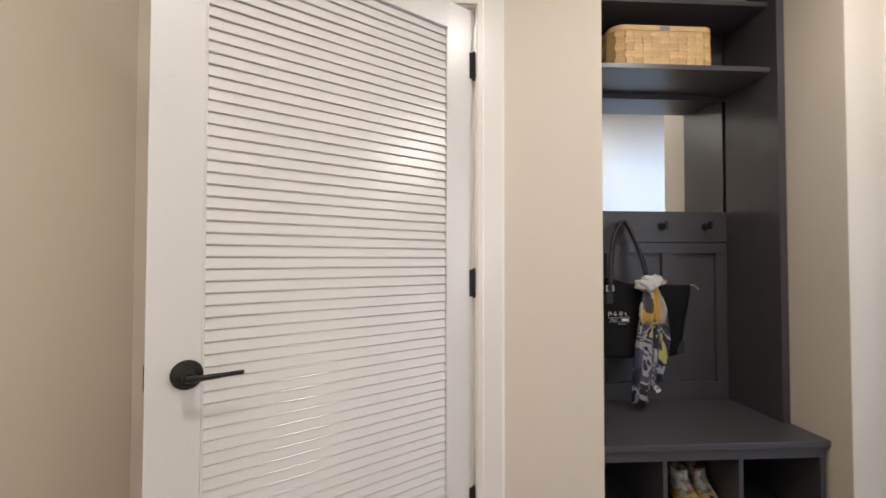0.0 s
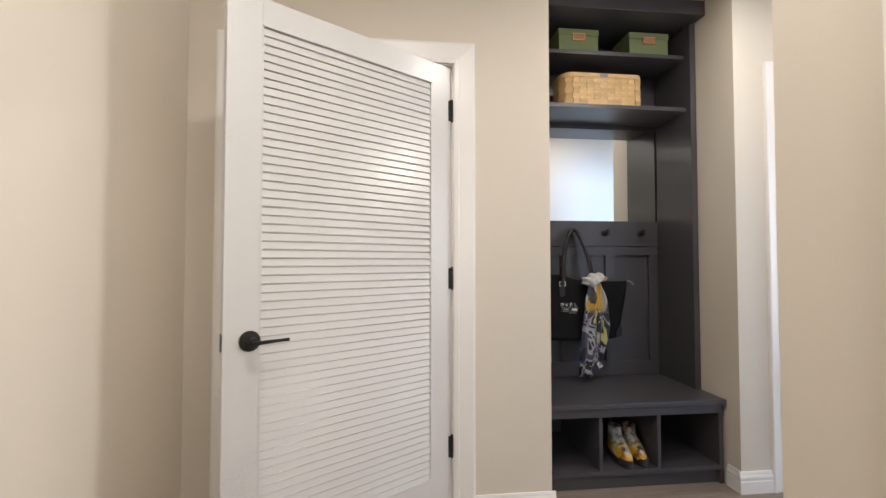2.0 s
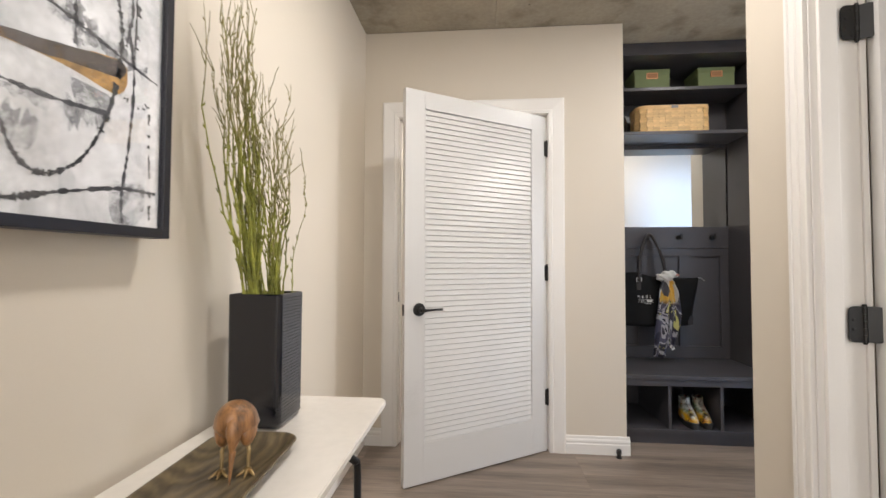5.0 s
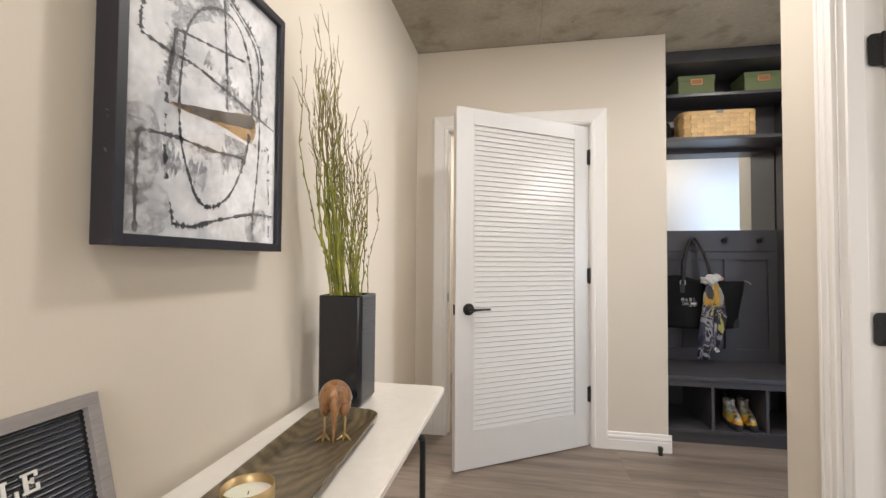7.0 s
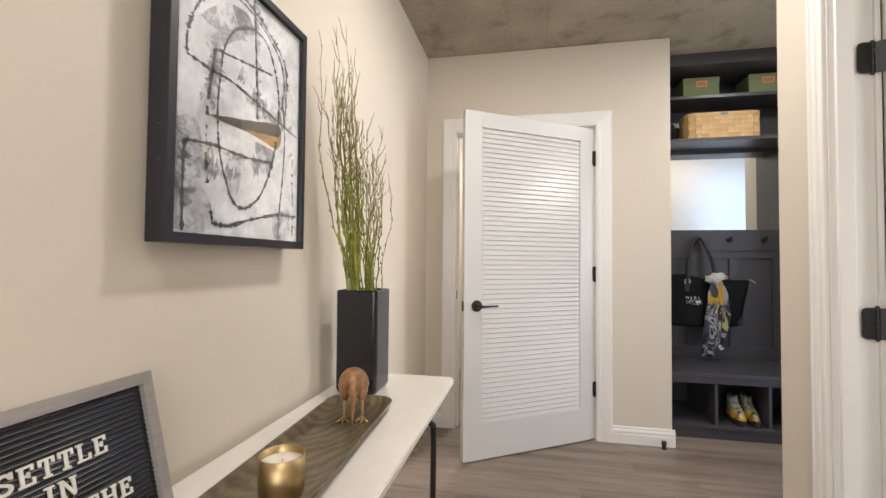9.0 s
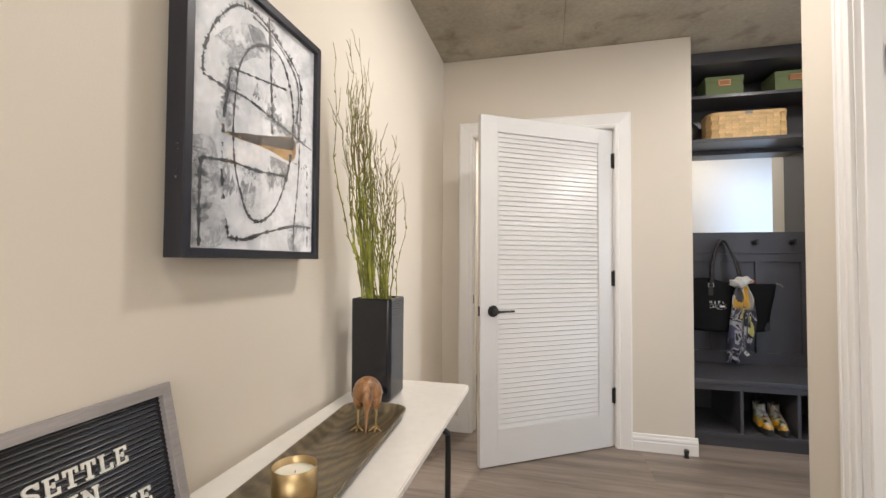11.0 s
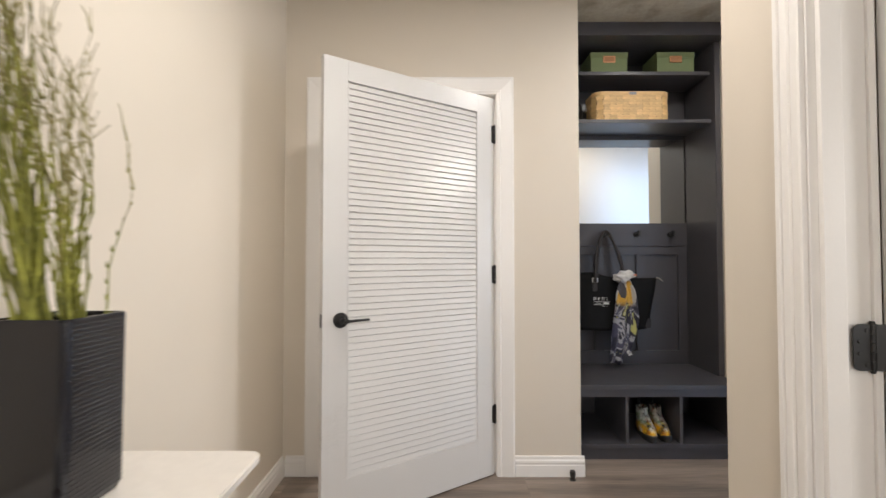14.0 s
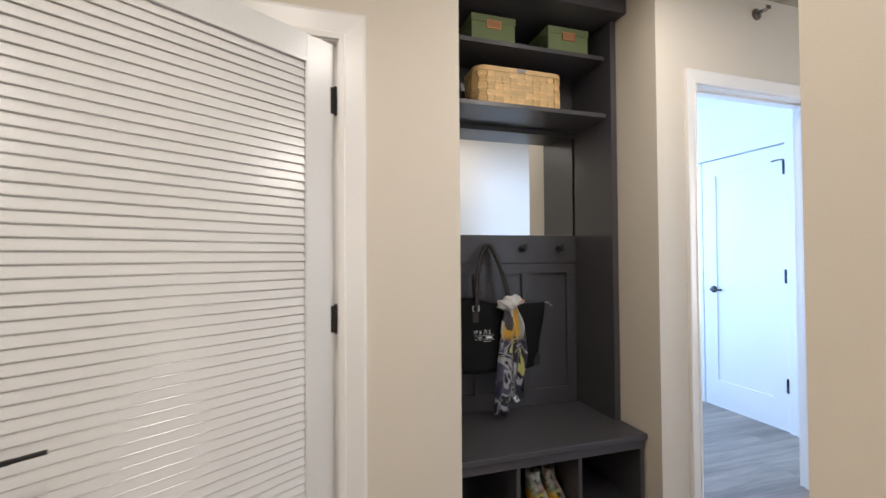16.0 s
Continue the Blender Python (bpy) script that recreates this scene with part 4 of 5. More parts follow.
def tray_mesh():
    """A long shallow dish with rounded ends, hollowed, with a thin rim."""
    bm = bmesh.new()
    def ring(hx, hy, r, z):
        pts = []
        for cx, cy, a0 in ((hx - r, hy - r, 0), (-hx + r, hy - r, 90), (-hx + r, -hy + r, 180), (hx - r, -hy + r, 270)):
            for q in range(8):
                a = radians(a0 + 90 * q / 7)
                wob = 1 + 0.010 * math.sin(3 * a + cx * 20)
                pts.append(bm.verts.new(((cx + r * math.cos(a)) * wob, cy + r * math.sin(a), z)))
        return pts
    rows = [ring(0.060, 0.310, 0.050, 0.0), ring(0.082, 0.335, 0.055, 0.006), ring(0.098, 0.350, 0.050, 0.026), ring(0.0985, 0.3505, 0.050, 0.029), ring(0.096, 0.348, 0.049, 0.030),
            ring(0.092, 0.344, 0.048, 0.027), ring(0.076, 0.328, 0.052, 0.012), ring(0.055, 0.305, 0.048, 0.0075)]
    for a, b in zip(rows, rows[1:]):
        n = len(a)
        for q in range(n):
            bm.faces.new((a[q], a[(q + 1) % n], b[(q + 1) % n], b[q]))
    bm.faces.new(rows[0])
    bm.faces.new(rows[-1])
    return bm


tray = thing("tray", pose(-0.608, -0.415, TT + 0.0005, 0, 0, 3.0), "long dark carved wooden tray on the marble top", "tray")
part("dish", tray_mesh(), TRAYMAT, tray, smooth=True)

# ---- candle in a brass cup ----
candle = thing("candle", (-0.566, -0.622, TT + 0.0085), "white wax candle in a brushed brass cup on the tray", "candle")
part("cup", lathe([(0.0001, 0), (0.024, 0), (0.034, 0.005), (0.0395, 0.018), (0.041, 0.045), (0.0405, 0.086), (0.0390, 0.086), (0.0388, 0.045), (0.037, 0.02), (0.0001, 0.014)], 48), GOLD, candle, "brushed brass cup", smooth=True)
WAX = material("candle_wax", (0.80, 0.74, 0.63), 0.45, spread=0.03)
WAX.node_tree.nodes["Principled BSDF"].inputs["Subsurface Weight"].default_value = 0.3
part("wax", lathe([(0.0001, 0.016), (0.036, 0.022), (0.0383, 0.045), (0.0380, 0.072), (0.030, 0.0712), (0.0001, 0.071)], 40), WAX, candle, "cream wax")
part("wick", tube([(0, 0, 0.070), (0.001, 0.001, 0.076)], 0.0008, 6), INK, candle)

# ---- pecking bird figure ----
WOOD = material("carved_walnut", (0.235, 0.112, 0.042), 0.34, spread=0.85, scale=26, fine=110, stretch=(2.2, 2.2, 0.5), bump=0.05, coat=0.2)
bb = bmesh.new()
# hunched body: a rounded back that drops into two thighs, the neck bent down in front
tmp = bmesh.new()
bmesh.ops.create_uvsphere(tmp, u_segments=36, v_segments=24, radius=1)
for v in tmp.verts:
    x, y, z = v.co
    flat = 1.0 + (0.14 if z < 0 else 0.06) * (1 - abs(z))
    v.co = (x * 0.0385 * flat, y * 0.046 - 0.010 * z, z * (0.044 if z > 0 else 0.036))
add(bb, tmp, pose(0, 0.012, 0.100))
for cx, cy, cz, rx, ry, rz in ((-0.0225, 0.008, 0.079, 0.0160, 0.026, 0.027), (0.0230, 0.008, 0.079, 0.0165, 0.026, 0.027), (0.006, -0.022, 0.094, 0.0150, 0.022, 0.034), (0.006, -0.030, 0.074, 0.0085, 0.0115, 0.022)):
    tmp = bmesh.new()
    bmesh.ops.create_uvsphere(tmp, u_segments=24, v_segments=16, radius=1)
    for v in tmp.verts:
        v.co = (v.co.x * rx * (1 + 0.25 * v.co.z), v.co.y * ry, v.co.z * rz)
    add(bb, tmp, pose(cx, cy, cz, -14 if cy < 0 else 0))
tube(arc([(0.006, -0.032, 0.058), (0.006, -0.040, 0.030), (0.006, -0.048, 0.001)], 5), [0.0070, 0.0062, 0.0054, 0.0048, 0.0042, 0.0038, 0.0034, 0.0030, 0.0026, 0.0020, 0.0014], 10, bb)
nbody = len(bb.faces)
for sx in (-0.0245, 0.0255):
    tube(arc([(sx * 0.8, 0.010, 0.060), (sx, 0.008, 0.045), (sx, 0.006, 0.030), (sx, 0.004, 0.005)], 4), [0.0060] + [0.0040] * 5 + [0.0036] * 7, 10, bb)
    for ang in (-42, 0, 42, 180):
        d = Matrix.Rotation(radians(ang), 4, "Z") @ Vector((0, -1, 0))
        ln = 0.018 if ang == 180 else 0.025
        tube([Vector((sx, 0.004, 0.008)), Vector((sx, 0.004, 0.005)) + d * ln * 0.5, Vector((sx, 0.004, 0.0015)) + d * ln], [0.0045, 0.0036, 0.0016], 8, bb)
bird_mesh = to_mesh("bird_figurine", bb)
bird = finish(new("bird_figurine", bird_mesh), [WOOD, GOLD], True)
for i, p in enumerate(bird_mesh.polygons):
    p.material_index = 1 if i >= nbody else 0
bird.matrix_world = pose(-0.597, -0.228, TT + 0.0095, 0, 0, 14)
tagged(bird, "carved wooden pecking bird with gold feet on the tray", "figurine")

# ---- vase and branches ----
VX0, VX1, VY0, VY1, VH = -0.765, -0.621, 0.012, 0.157, 0.346
vase = thing("vase", (0, 0, TT), "tall square glossy black vase with embossed sides", "vase")


def square_ring(bm, inset, z, r):
    x0, x1, y0, y1 = VX0 + inset, VX1 - inset, VY0 + inset, VY1 - inset
    pts = []
    for cx, cy, a0 in ((x1 - r, y1 - r, 0), (x0 + r, y1 - r, 90), (x0 + r, y0 + r, 180), (x1 - r, y0 + r, 270)):
        for q in range(5):
            a = radians(a0 + 22.5 * q)
            pts.append(bm.verts.new((cx + r * math.cos(a), cy + r * math.sin(a), z)))
    return pts


vb = bmesh.new()
rows = [square_ring(vb, 0.014, 0.0005, 0.012), square_ring(vb, 0.004, 0.004, 0.016), square_ring(vb, 0.0, 0.016, 0.016), square_ring(vb, 0.0, VH - 0.004, 0.012), square_ring(vb, 0.002, VH, 0.011),
        square_ring(vb, 0.007, VH, 0.009), square_ring(vb, 0.008, VH - 0.01, 0.009), square_ring(vb, 0.009, 0.012, 0.009)]
for a, b in zip(rows, rows[1:]):
    for q in range(len(a)):
        vb.faces.new((a[q], a[(q + 1) % len(a)], b[(q + 1) % len(a)], b[q]))
vb.faces.new(rows[0])
vb.faces.new(rows[-1])
part("body", vb, GLOSSBLACK, vase)
# rows of small raised dimples on the two sides that face the room, as one embossed skin
eb = bmesh.new()
for q in range(38):
    z = 0.016 + q * 0.0086
    for w in range(14):
        y = VY0 + 0.014 + w * 0.0090
        c = Vector((VX1, y + (0.0045 if q % 2 else 0), z))
        if c.y > VY1 - 0.012:
            continue
        ring = [eb.verts.new(c + Vector((0.0, 0.0032 * math.cos(a * math.pi / 3), 0.0032 * math.sin(a * math.pi / 3)))) for a in range(6)]
        tip = eb.verts.new(c + Vector((0.0010, 0, 0)))
        for a in range(6):
            eb.faces.new((ring[a], ring[(a + 1) % 6], tip))
    tipc = Vector((VX1 - 0.0035, VY0 + 0.0035, z))
    ring = [eb.verts.new(tipc + Vector((0.0018 * math.cos(a * math.pi / 3) * 0.7, 0.0018 * math.cos(a * math.pi / 3) * 0.7, 0.0020 * math.sin(a * math.pi / 3)))) for a in range(6)]
    tip = eb.verts.new(tipc + Vector((0.0007, -0.0007, 0)))
    for a in range(6):
        eb.faces.new((ring[a], ring[(a + 1) % 6], tip))
emb = part("embossing", eb, GLOSSBLACK, vase, "rows of small raised dimples")
emb["kind"] = "stuff"

GREEN = material("green_stem", (0.225, 0.228, 0.036), 0.65, spread=0.7, scale=14, fine=90, bump=0.3, rand=0.25)
BROWNGREEN = material("twig_brown", (0.205, 0.180, 0.055), 0.7, spread=0.5, scale=20, fine=120, rand=0.2)
bundle = thing("branches", (0, 0, TT), "bundle of tall mossy green willow branches in the vase", "branches")
br = random.Random(11)
CX, CY = (VX0 + VX1) / 2, (VY0 + VY1) / 2


def wander(p0, p1, n, amp):
    pts = []
    off = Vector((0, 0, 0))
    for k in range(n + 1):
        t = k / n
        off += Vector((br.gauss(0, amp), br.gauss(0, amp), 0))
        q = p0.lerp(p1, t)
        keep = 1.0 if p0.z > 0.1 else min(1.0, max(0.0, (q.z - VH * 0.9) / 0.25))
        pts.append(q + off * keep)
    for p in pts:
        p.x = max(p.x, LEFT + 0.012)
    return pts


def stem(base, tip, r):
    n = 22
    pts = wander(base, tip, n, 0.0056)
    radii = []
    for k in range(n + 1):
        t = k / n
        radii.append(max(0.0006, r * (1 - 0.93 * t ** 0.75)) * (1 + (0.35 if k % 2 else -0.08)))
    split = int(n * 0.76)
    lower = tube(pts[:split + 1], radii[:split + 1], 6)
    # buds and short side twigs
    for k in range(4, n, 1):
        p, q = pts[k - 1], pts[k]
        d = (q - p).normalized()
        s = d.orthogonal().normalized()
        s = Matrix.Rotation(br.uniform(0, 6.28), 3, d) @ s
        if k <= split:
            tube([p, p + s * 0.0045 + d * 0.005, p + s * 0.007 + d * 0.014], [0.0018, 0.0024, 0.0005], 5, lower)
    st = part("stem", lower, GREEN, bundle)
    upper = tube(pts[split:], radii[split:], 5)
    for k in range(split, n):
        d = (pts[k + 1] - pts[k]).normalized()
        s = Matrix.Rotation(br.uniform(0, 6.28), 3, d) @ d.orthogonal().normalized()
        tube([pts[k], pts[k] + s * 0.0032 + d * 0.004, pts[k] + s * 0.005 + d * 0.010], [0.0013, 0.0017, 0.0004], 4, upper)
        if br.random() < 0.36:
            ln = br.uniform(0.04, 0.11)
            e = pts[k] + (d + s * 0.35).normalized() * ln
            e.x = max(e.x, LEFT + 0.012)
            tube(wander(pts[k], e, 5, 0.002), [0.0013, 0.0012, 0.0011, 0.0010, 0.0008, 0.0006], 4, upper)
    part("twig", upper, BROWNGREEN, st, "thin brown twig end")


def upright(base, tip):
    """Keeps a stem inside the vase's mouth."""
    t = (VH - base.z) / (tip.z - base.z)
    m = base.lerp(tip, t)
    lim = 0.052
    m.x, m.y = max(CX - lim, min(CX + lim, m.x)), max(CY - lim, min(CY + lim, m.y))
    base.x, base.y = (m.x - tip.x * t) / (1 - t), (m.y - tip.y * t) / (1 - t)
    base.x, base.y = max(CX - 0.055, min(CX + 0.055, base.x)), max(CY - 0.055, min(CY + 0.055, base.y))
    return base


for q in range(58):
    if q < 36:
        hgt = br.triangular(0.68, 1.25, 1.04)
        tip = Vector((CX + br.gauss(-0.030, 0.016), CY + br.gauss(-0.122, 0.026) * hgt / 1.1, hgt))
        base = Vector((br.uniform(CX - 0.04, CX + 0.01), br.uniform(CY - 0.02, CY + 0.04), 0.015))
    else:
        hgt = br.triangular(0.54, 1.02, 0.80)
        tip = Vector((CX + br.gauss(0.034, 0.012), CY + br.gauss(-0.046, 0.018), hgt))
        base = Vector((br.uniform(CX - 0.005, CX + 0.045), br.uniform(CY - 0.03, CY + 0.045), 0.015))
    stem(upright(base, tip), tip, br.uniform(0.0032, 0.0058))
stray = Vector((CX + 0.070, CY + 0.03, 0.72))
stem(upright(Vector((CX + 0.04, CY + 0.04, 0.015)), stray), stray, 0.0034)

# ---- boxes and basket on the shelves ----
SAGE = material("sage_card", (0.175, 0.215, 0.095), 0.7, spread=0.05, scale=8, fine=200, bump=0.08)
COPPER = material("copper_label", (0.72, 0.36, 0.19), 0.35, metal=0.9, spread=0.08)
KRAFT = material("kraft_card", (0.42, 0.20, 0.09), 0.7, spread=0.1)


def storage_box(x0, x1, y, z, turn):
    b = thing("storage_box", pose((x0 + x1) / 2, y, z, 0, 0, turn), "sage green cardboard box with copper label holder on the shelf", "storage box", "green boxes")
    w = (x1 - x0) / 2
    part("body", boxes((-w + 0.003, w - 0.003, 0.003, 0.197, 0, 0.110), bevel=0.0015), SAGE, b)
    part("lid", boxes((-w, w, 0, 0.200, 0.098, 0.135), bevel=0.002), SAGE, b)
    hold = boxes((-0.038, 0.038, -0.0035, 0.0035, 0.068, 0.074), (-0.038, 0.038, -0.0035, 0.0035, 0.104, 0.110), (-0.038, -0.032, -0.0035, 0.0035, 0.074, 0.104), (0.032, 0.038, -0.0035, 0.0035, 0.074, 0.104), bevel=0.001)
    h = part("label_holder", hold, COPPER, b, "copper label holder")
    part("label", boxes((-0.032, 0.032, -0.002, 0.002, 0.074, 0.104)), KRAFT, h, "brown card label")


storage_box(0.958, 1.197, 2.000, 2.3605, 0)
storage_box(1.380, 1.622, 1.998, 2.3605, 0)

STRAW = material("split_wood", (0.62, 0.405, 0.175), 0.55, spread=0.20, scale=20, fine=120, stretch=(1, 1, 3), bump=0.12, rand=0.13)
basket = thing("basket", (1.218, 2.092, 2.0525), "woven light wood splint basket on the shelf", "basket")
HX, HY, HT = 0.240, 0.104, 0.186


def basket_ring(hx, hy, r, n=10):
    pts = []
    for cx, cy, a0 in ((hx - r, hy - r, 0), (-hx + r, hy - r, 90), (-hx + r, -hy + r, 180), (hx - r, -hy + r, 270)):
        for q in range(n):
            a = radians(a0 + 90 * q / (n - 1))
            pts.append(Vector((cx + r * math.cos(a), cy + r * math.sin(a), 0)))
    return pts


def along(ring, s):
    """The point and outward normal at distance s round a closed line."""
    n = len(ring)
    for k in range(n):
        d = (ring[(k + 1) % n] - ring[k]).length
        if s <= d and d > 0:
            t = (ring[(k + 1) % n] - ring[k]) / d
            return ring[k] + t * s, Vector((t.y, -t.x, 0)), t
        s -= d
    return ring[0], Vector((1, 0, 0)), Vector((0, 1, 0))


ring0 = basket_ring(HX - 0.006, HY - 0.006, 0.055)
total = sum((ring0[(k + 1) % len(ring0)] - ring0[k]).length for k in range(len(ring0)))
inner_bm = bmesh.new()
lo = [inner_bm.verts.new(p * 0.985) for p in ring0]
hi = [inner_bm.verts.new(p * 0.985 + Vector((0, 0, HT))) for p in ring0]
for k in range(len(lo)):
    inner_bm.faces.new((lo[k], lo[(k + 1) % len(lo)], hi[(k + 1) % len(lo)], hi[k]))
inner_bm.faces.new(lo)
# darker copy of the straw: shade between the splints put into the colour
DARKSTRAW = material("shaded_splint", (0.20, 0.105, 0.035), 0.7, spread=0.3, scale=30)
part("lining", inner_bm, DARKSTRAW, basket)
cols, rows_n = 30, 5
cw, ch = total / cols, (HT - 0.022) / rows_n
splint = boxes((-cw * 0.56, cw * 0.56, -0.0012, 0.0012, -ch * 0.455, ch * 0.455))
h_mesh = to_mesh("splint", splint)
h_mesh.materials.append(STRAW)
splint = boxes((-cw * 0.43, cw * 0.43, -0.0012, 0.0012, -ch * 0.54, ch * 0.54))
v_mesh = to_mesh("splint", splint)
v_mesh.materials.append(STRAW)
for r in range(rows_n):
    for c in range(cols):
        p, nrm, t = along(ring0, (c + 0.5) * cw)
        over = (r + c) % 2 == 0
        for mesh, out in ((h_mesh, 0.0052 if over else 0.0018), (v_mesh, 0.0018 if over else 0.0052)):
            if out < 0.003:
                continue
            s = new("splint", mesh)
            s.parent = basket
            rot = Matrix((t, nrm, Vector((0, 0, 1)))).transposed().to_4x4()
            s.matrix_local = Matrix.Translation(p + nrm * out + Vector((0, 0, 0.004 + (r + 0.5) * ch))) @ rot @ pose(0, 0, 0, br.uniform(-3, 3), 0, br.uniform(-6, 6))
rim = bmesh.new()
o = basket_ring(HX + 0.004, HY + 0.004, 0.060)
i2 = basket_ring(HX - 0.010, HY - 0.010, 0.050)
loops = [[rim.verts.new(p + Vector((0, 0, z))) for p in rr] for rr, z in ((o, HT - 0.024), (o, HT - 0.001), (i2, HT), (i2, HT - 0.024))]
for a, b in zip(loops, loops[1:] + loops[:1]):
    for k in range(len(a)):
        rim.faces.new((a[k], a[(k + 1) % len(a)], b[(k + 1) % len(a)], b[k]))
part("rim", rim, STRAW, basket, "bent wood rim")
part("tag", boxes((-0.022, 0.022, -HY - 0.0065, -HY - 0.0035, HT - 0.022, HT - 0.004), bevel=0.001), material("dull_tin", (0.22, 0.22, 0.23), 0.55, metal=0.5), basket, "small metal tag")
part("handle", tube(arc([(0.214, -0.03, HT - 0.01), (0.228, -0.035, HT + 0.012), (0.226, 0.03, HT + 0.016), (0.214, 0.04, HT - 0.01)], 5), 0.004, 8), UMBER, basket, "dark leather handle")
# a dark round pot beside the basket
pot = thing("pot", (0.870, 2.120, 2.0525), "dark round pot on the shelf beside the basket", "pot")
part("body", lathe([(0.0001, 0), (0.045, 0), (0.066, 0.030), (0.074, 0.080), (0.066, 0.130), (0.046, 0.150), (0.042, 0.150), (0.060, 0.125), (0.066, 0.08), (0.0001, 0.01)], 32), BLACK, pot, smooth=True)

# ---- tote bag and scarf ----
CLOTH = material("black_canvas", (0.0065, 0.0065, 0.007), 0.75, spread=0.25, scale=10, fine=260, bump=0.3)
CLOTH.node_tree.nodes["Principled BSDF"].inputs["Specular IOR Level"].default_value = 0.15
LEATHER = material("dark_leather", (0.014, 0.010, 0.009), 0.45, spread=0.3, scale=18, fine=200, bump=0.15)
bag = thing("tote_bag", (0, 0, 0), "black canvas tote bag hanging by its strap from a coat hook", "bag")


def bag_front(x, z):
    """The y of the bag's front at a place on it."""
    v = (z - 0.712) / 0.36
    x0, x1 = 0.835 + 0.03 * (1 - v), 1.385 + 0.058 * v ** 1.3
    u = (x - x0) / (x1 - x0)
    half = 0.050 * (1 - v) ** 0.55 * (1 - abs(2 * u - 1) ** 5 * 0.75) + 0.006
    half *= 1 + 0.10 * math.sin(9 * u + 4 * v) + 0.08 * noise.noise((x * 14, z * 11, -1))
    return 2.168 - half + 0.010 * noise.noise((x * 9, z * 7, 3.0))


def bag_body():
    bm = bmesh.new()
    nu, nv = 28, 14
    grids = []
    for side in (-1, 1):
        g = []
        for j in range(nv + 1):
            v = j / nv
            row = []
            for i in range(nu + 1):
                u = i / nu
                x0, x1 = 0.835 + 0.03 * (1 - v), 1.385 + 0.058 * v ** 1.3
                x = x0 + (x1 - x0) * u
                ztop = 1.075 + 0.028 * math.exp(-((u - 0.28) / 0.16) ** 2) - 0.028 * u - 0.012 * math.sin(math.pi * u)
                zbot = 0.712 - 0.010 * math.sin(math.pi * u) + 0.006 * u
                z = zbot + (ztop - zbot) * v
                half = 0.050 * (1 - v) ** 0.55 * (1 - abs(2 * u - 1) ** 5 * 0.75) + 0.006
                half *= 1 + 0.10 * math.sin(9 * u + 4 * v) + 0.08 * noise.noise((x * 14, z * 11, side))
                y = 2.168 + side * half + 0.010 * noise.noise((x * 9, z * 7, 3.0))
                row.append(bm.verts.new((x, min(y, 2.248), z)))
            g.append(row)
        for j in range(nv):
            for i in range(nu):
                bm.faces.new((g[j][i], g[j][i + 1], g[j + 1][i + 1], g[j + 1][i]))
        grids.append(g)
    a, b = grids
    for i in range(nu):
        bm.faces.new((a[0][i], a[0][i + 1], b[0][i + 1], b[0][i]))
        bm.faces.new((a[nv][i], a[nv][i + 1], b[nv][i + 1], b[nv][i]))
    for j in range(nv):
        bm.faces.new((a[j][0], a[j + 1][0], b[j + 1][0], b[j][0]))
        bm.faces.new((a[j][nu], a[j + 1][nu], b[j + 1][nu], b[j][nu]))
    return bm


part("body", bag_body(), CLOTH, bag, "black canvas body", smooth=True)
for dy, dx in ((-0.018, 0.0), (0.004, 0.016)):
    st = tube(arc([(1.022 + dx, 2.150 + dy, 1.02), (1.026 + dx, 2.158 + dy, 1.10), (1.040 + dx, 2.178 + dy, 1.20), (1.070 + dx, 2.200 + dy, 1.30), (1.104 + dx * 0.5, 2.212 + dy, 1.352), (1.122, 2.214 + dy, 1.360),
                   (1.142 + dx * 0.3, 2.212 + dy, 1.345), (1.170 + dx * 0.5, 2.196 + dy, 1.27), (1.192 + dx, 2.178 + dy, 1.18), (1.206 + dx, 2.160 + dy, 1.09)], 6), 0.0095, 10)
    part("strap", st, LEATHER, bag, "dark leather strap", smooth=True)
fy = bag_front(1.022, 1.0)
part("strap_tab", boxes((1.006, 1.038, fy - 0.005, fy + 0.004, 0.960, 1.022), bevel=0.003), LEATHER, bag)
part("buckle", boxes((1.003, 1.041, fy - 0.009, fy - 0.005, 1.020, 1.0245), (1.003, 1.041, fy - 0.009, fy - 0.005, 1.044, 1.0485), (1.003, 1.0075, fy - 0.009, fy - 0.005, 1.0245, 1.044), (1.0365, 1.041, fy - 0.009, fy - 0.005, 1.0245, 1.044), bevel=0.001), CHROME, bag, "steel buckle")
part("corner_patch", extrude([(1.335, 0.718), (1.385, 0.720), (1.388, 0.775), (1.372, 0.780)], 0.012, "y"), LEATHER, bag, at=pose(0, 2.130, 0))
part("zip_pull", tube(arc([(1.440, 2.165, 1.048), (1.458, 2.160, 1.046), (1.478, 2.155, 1.026)], 4), 0.0035, 8), CHROME, bag, "steel zip pull")
PRINT = material("white_print", (0.72, 0.72, 0.70), 0.6, spread=0.06)
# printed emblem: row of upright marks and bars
pr = bmesh.new()
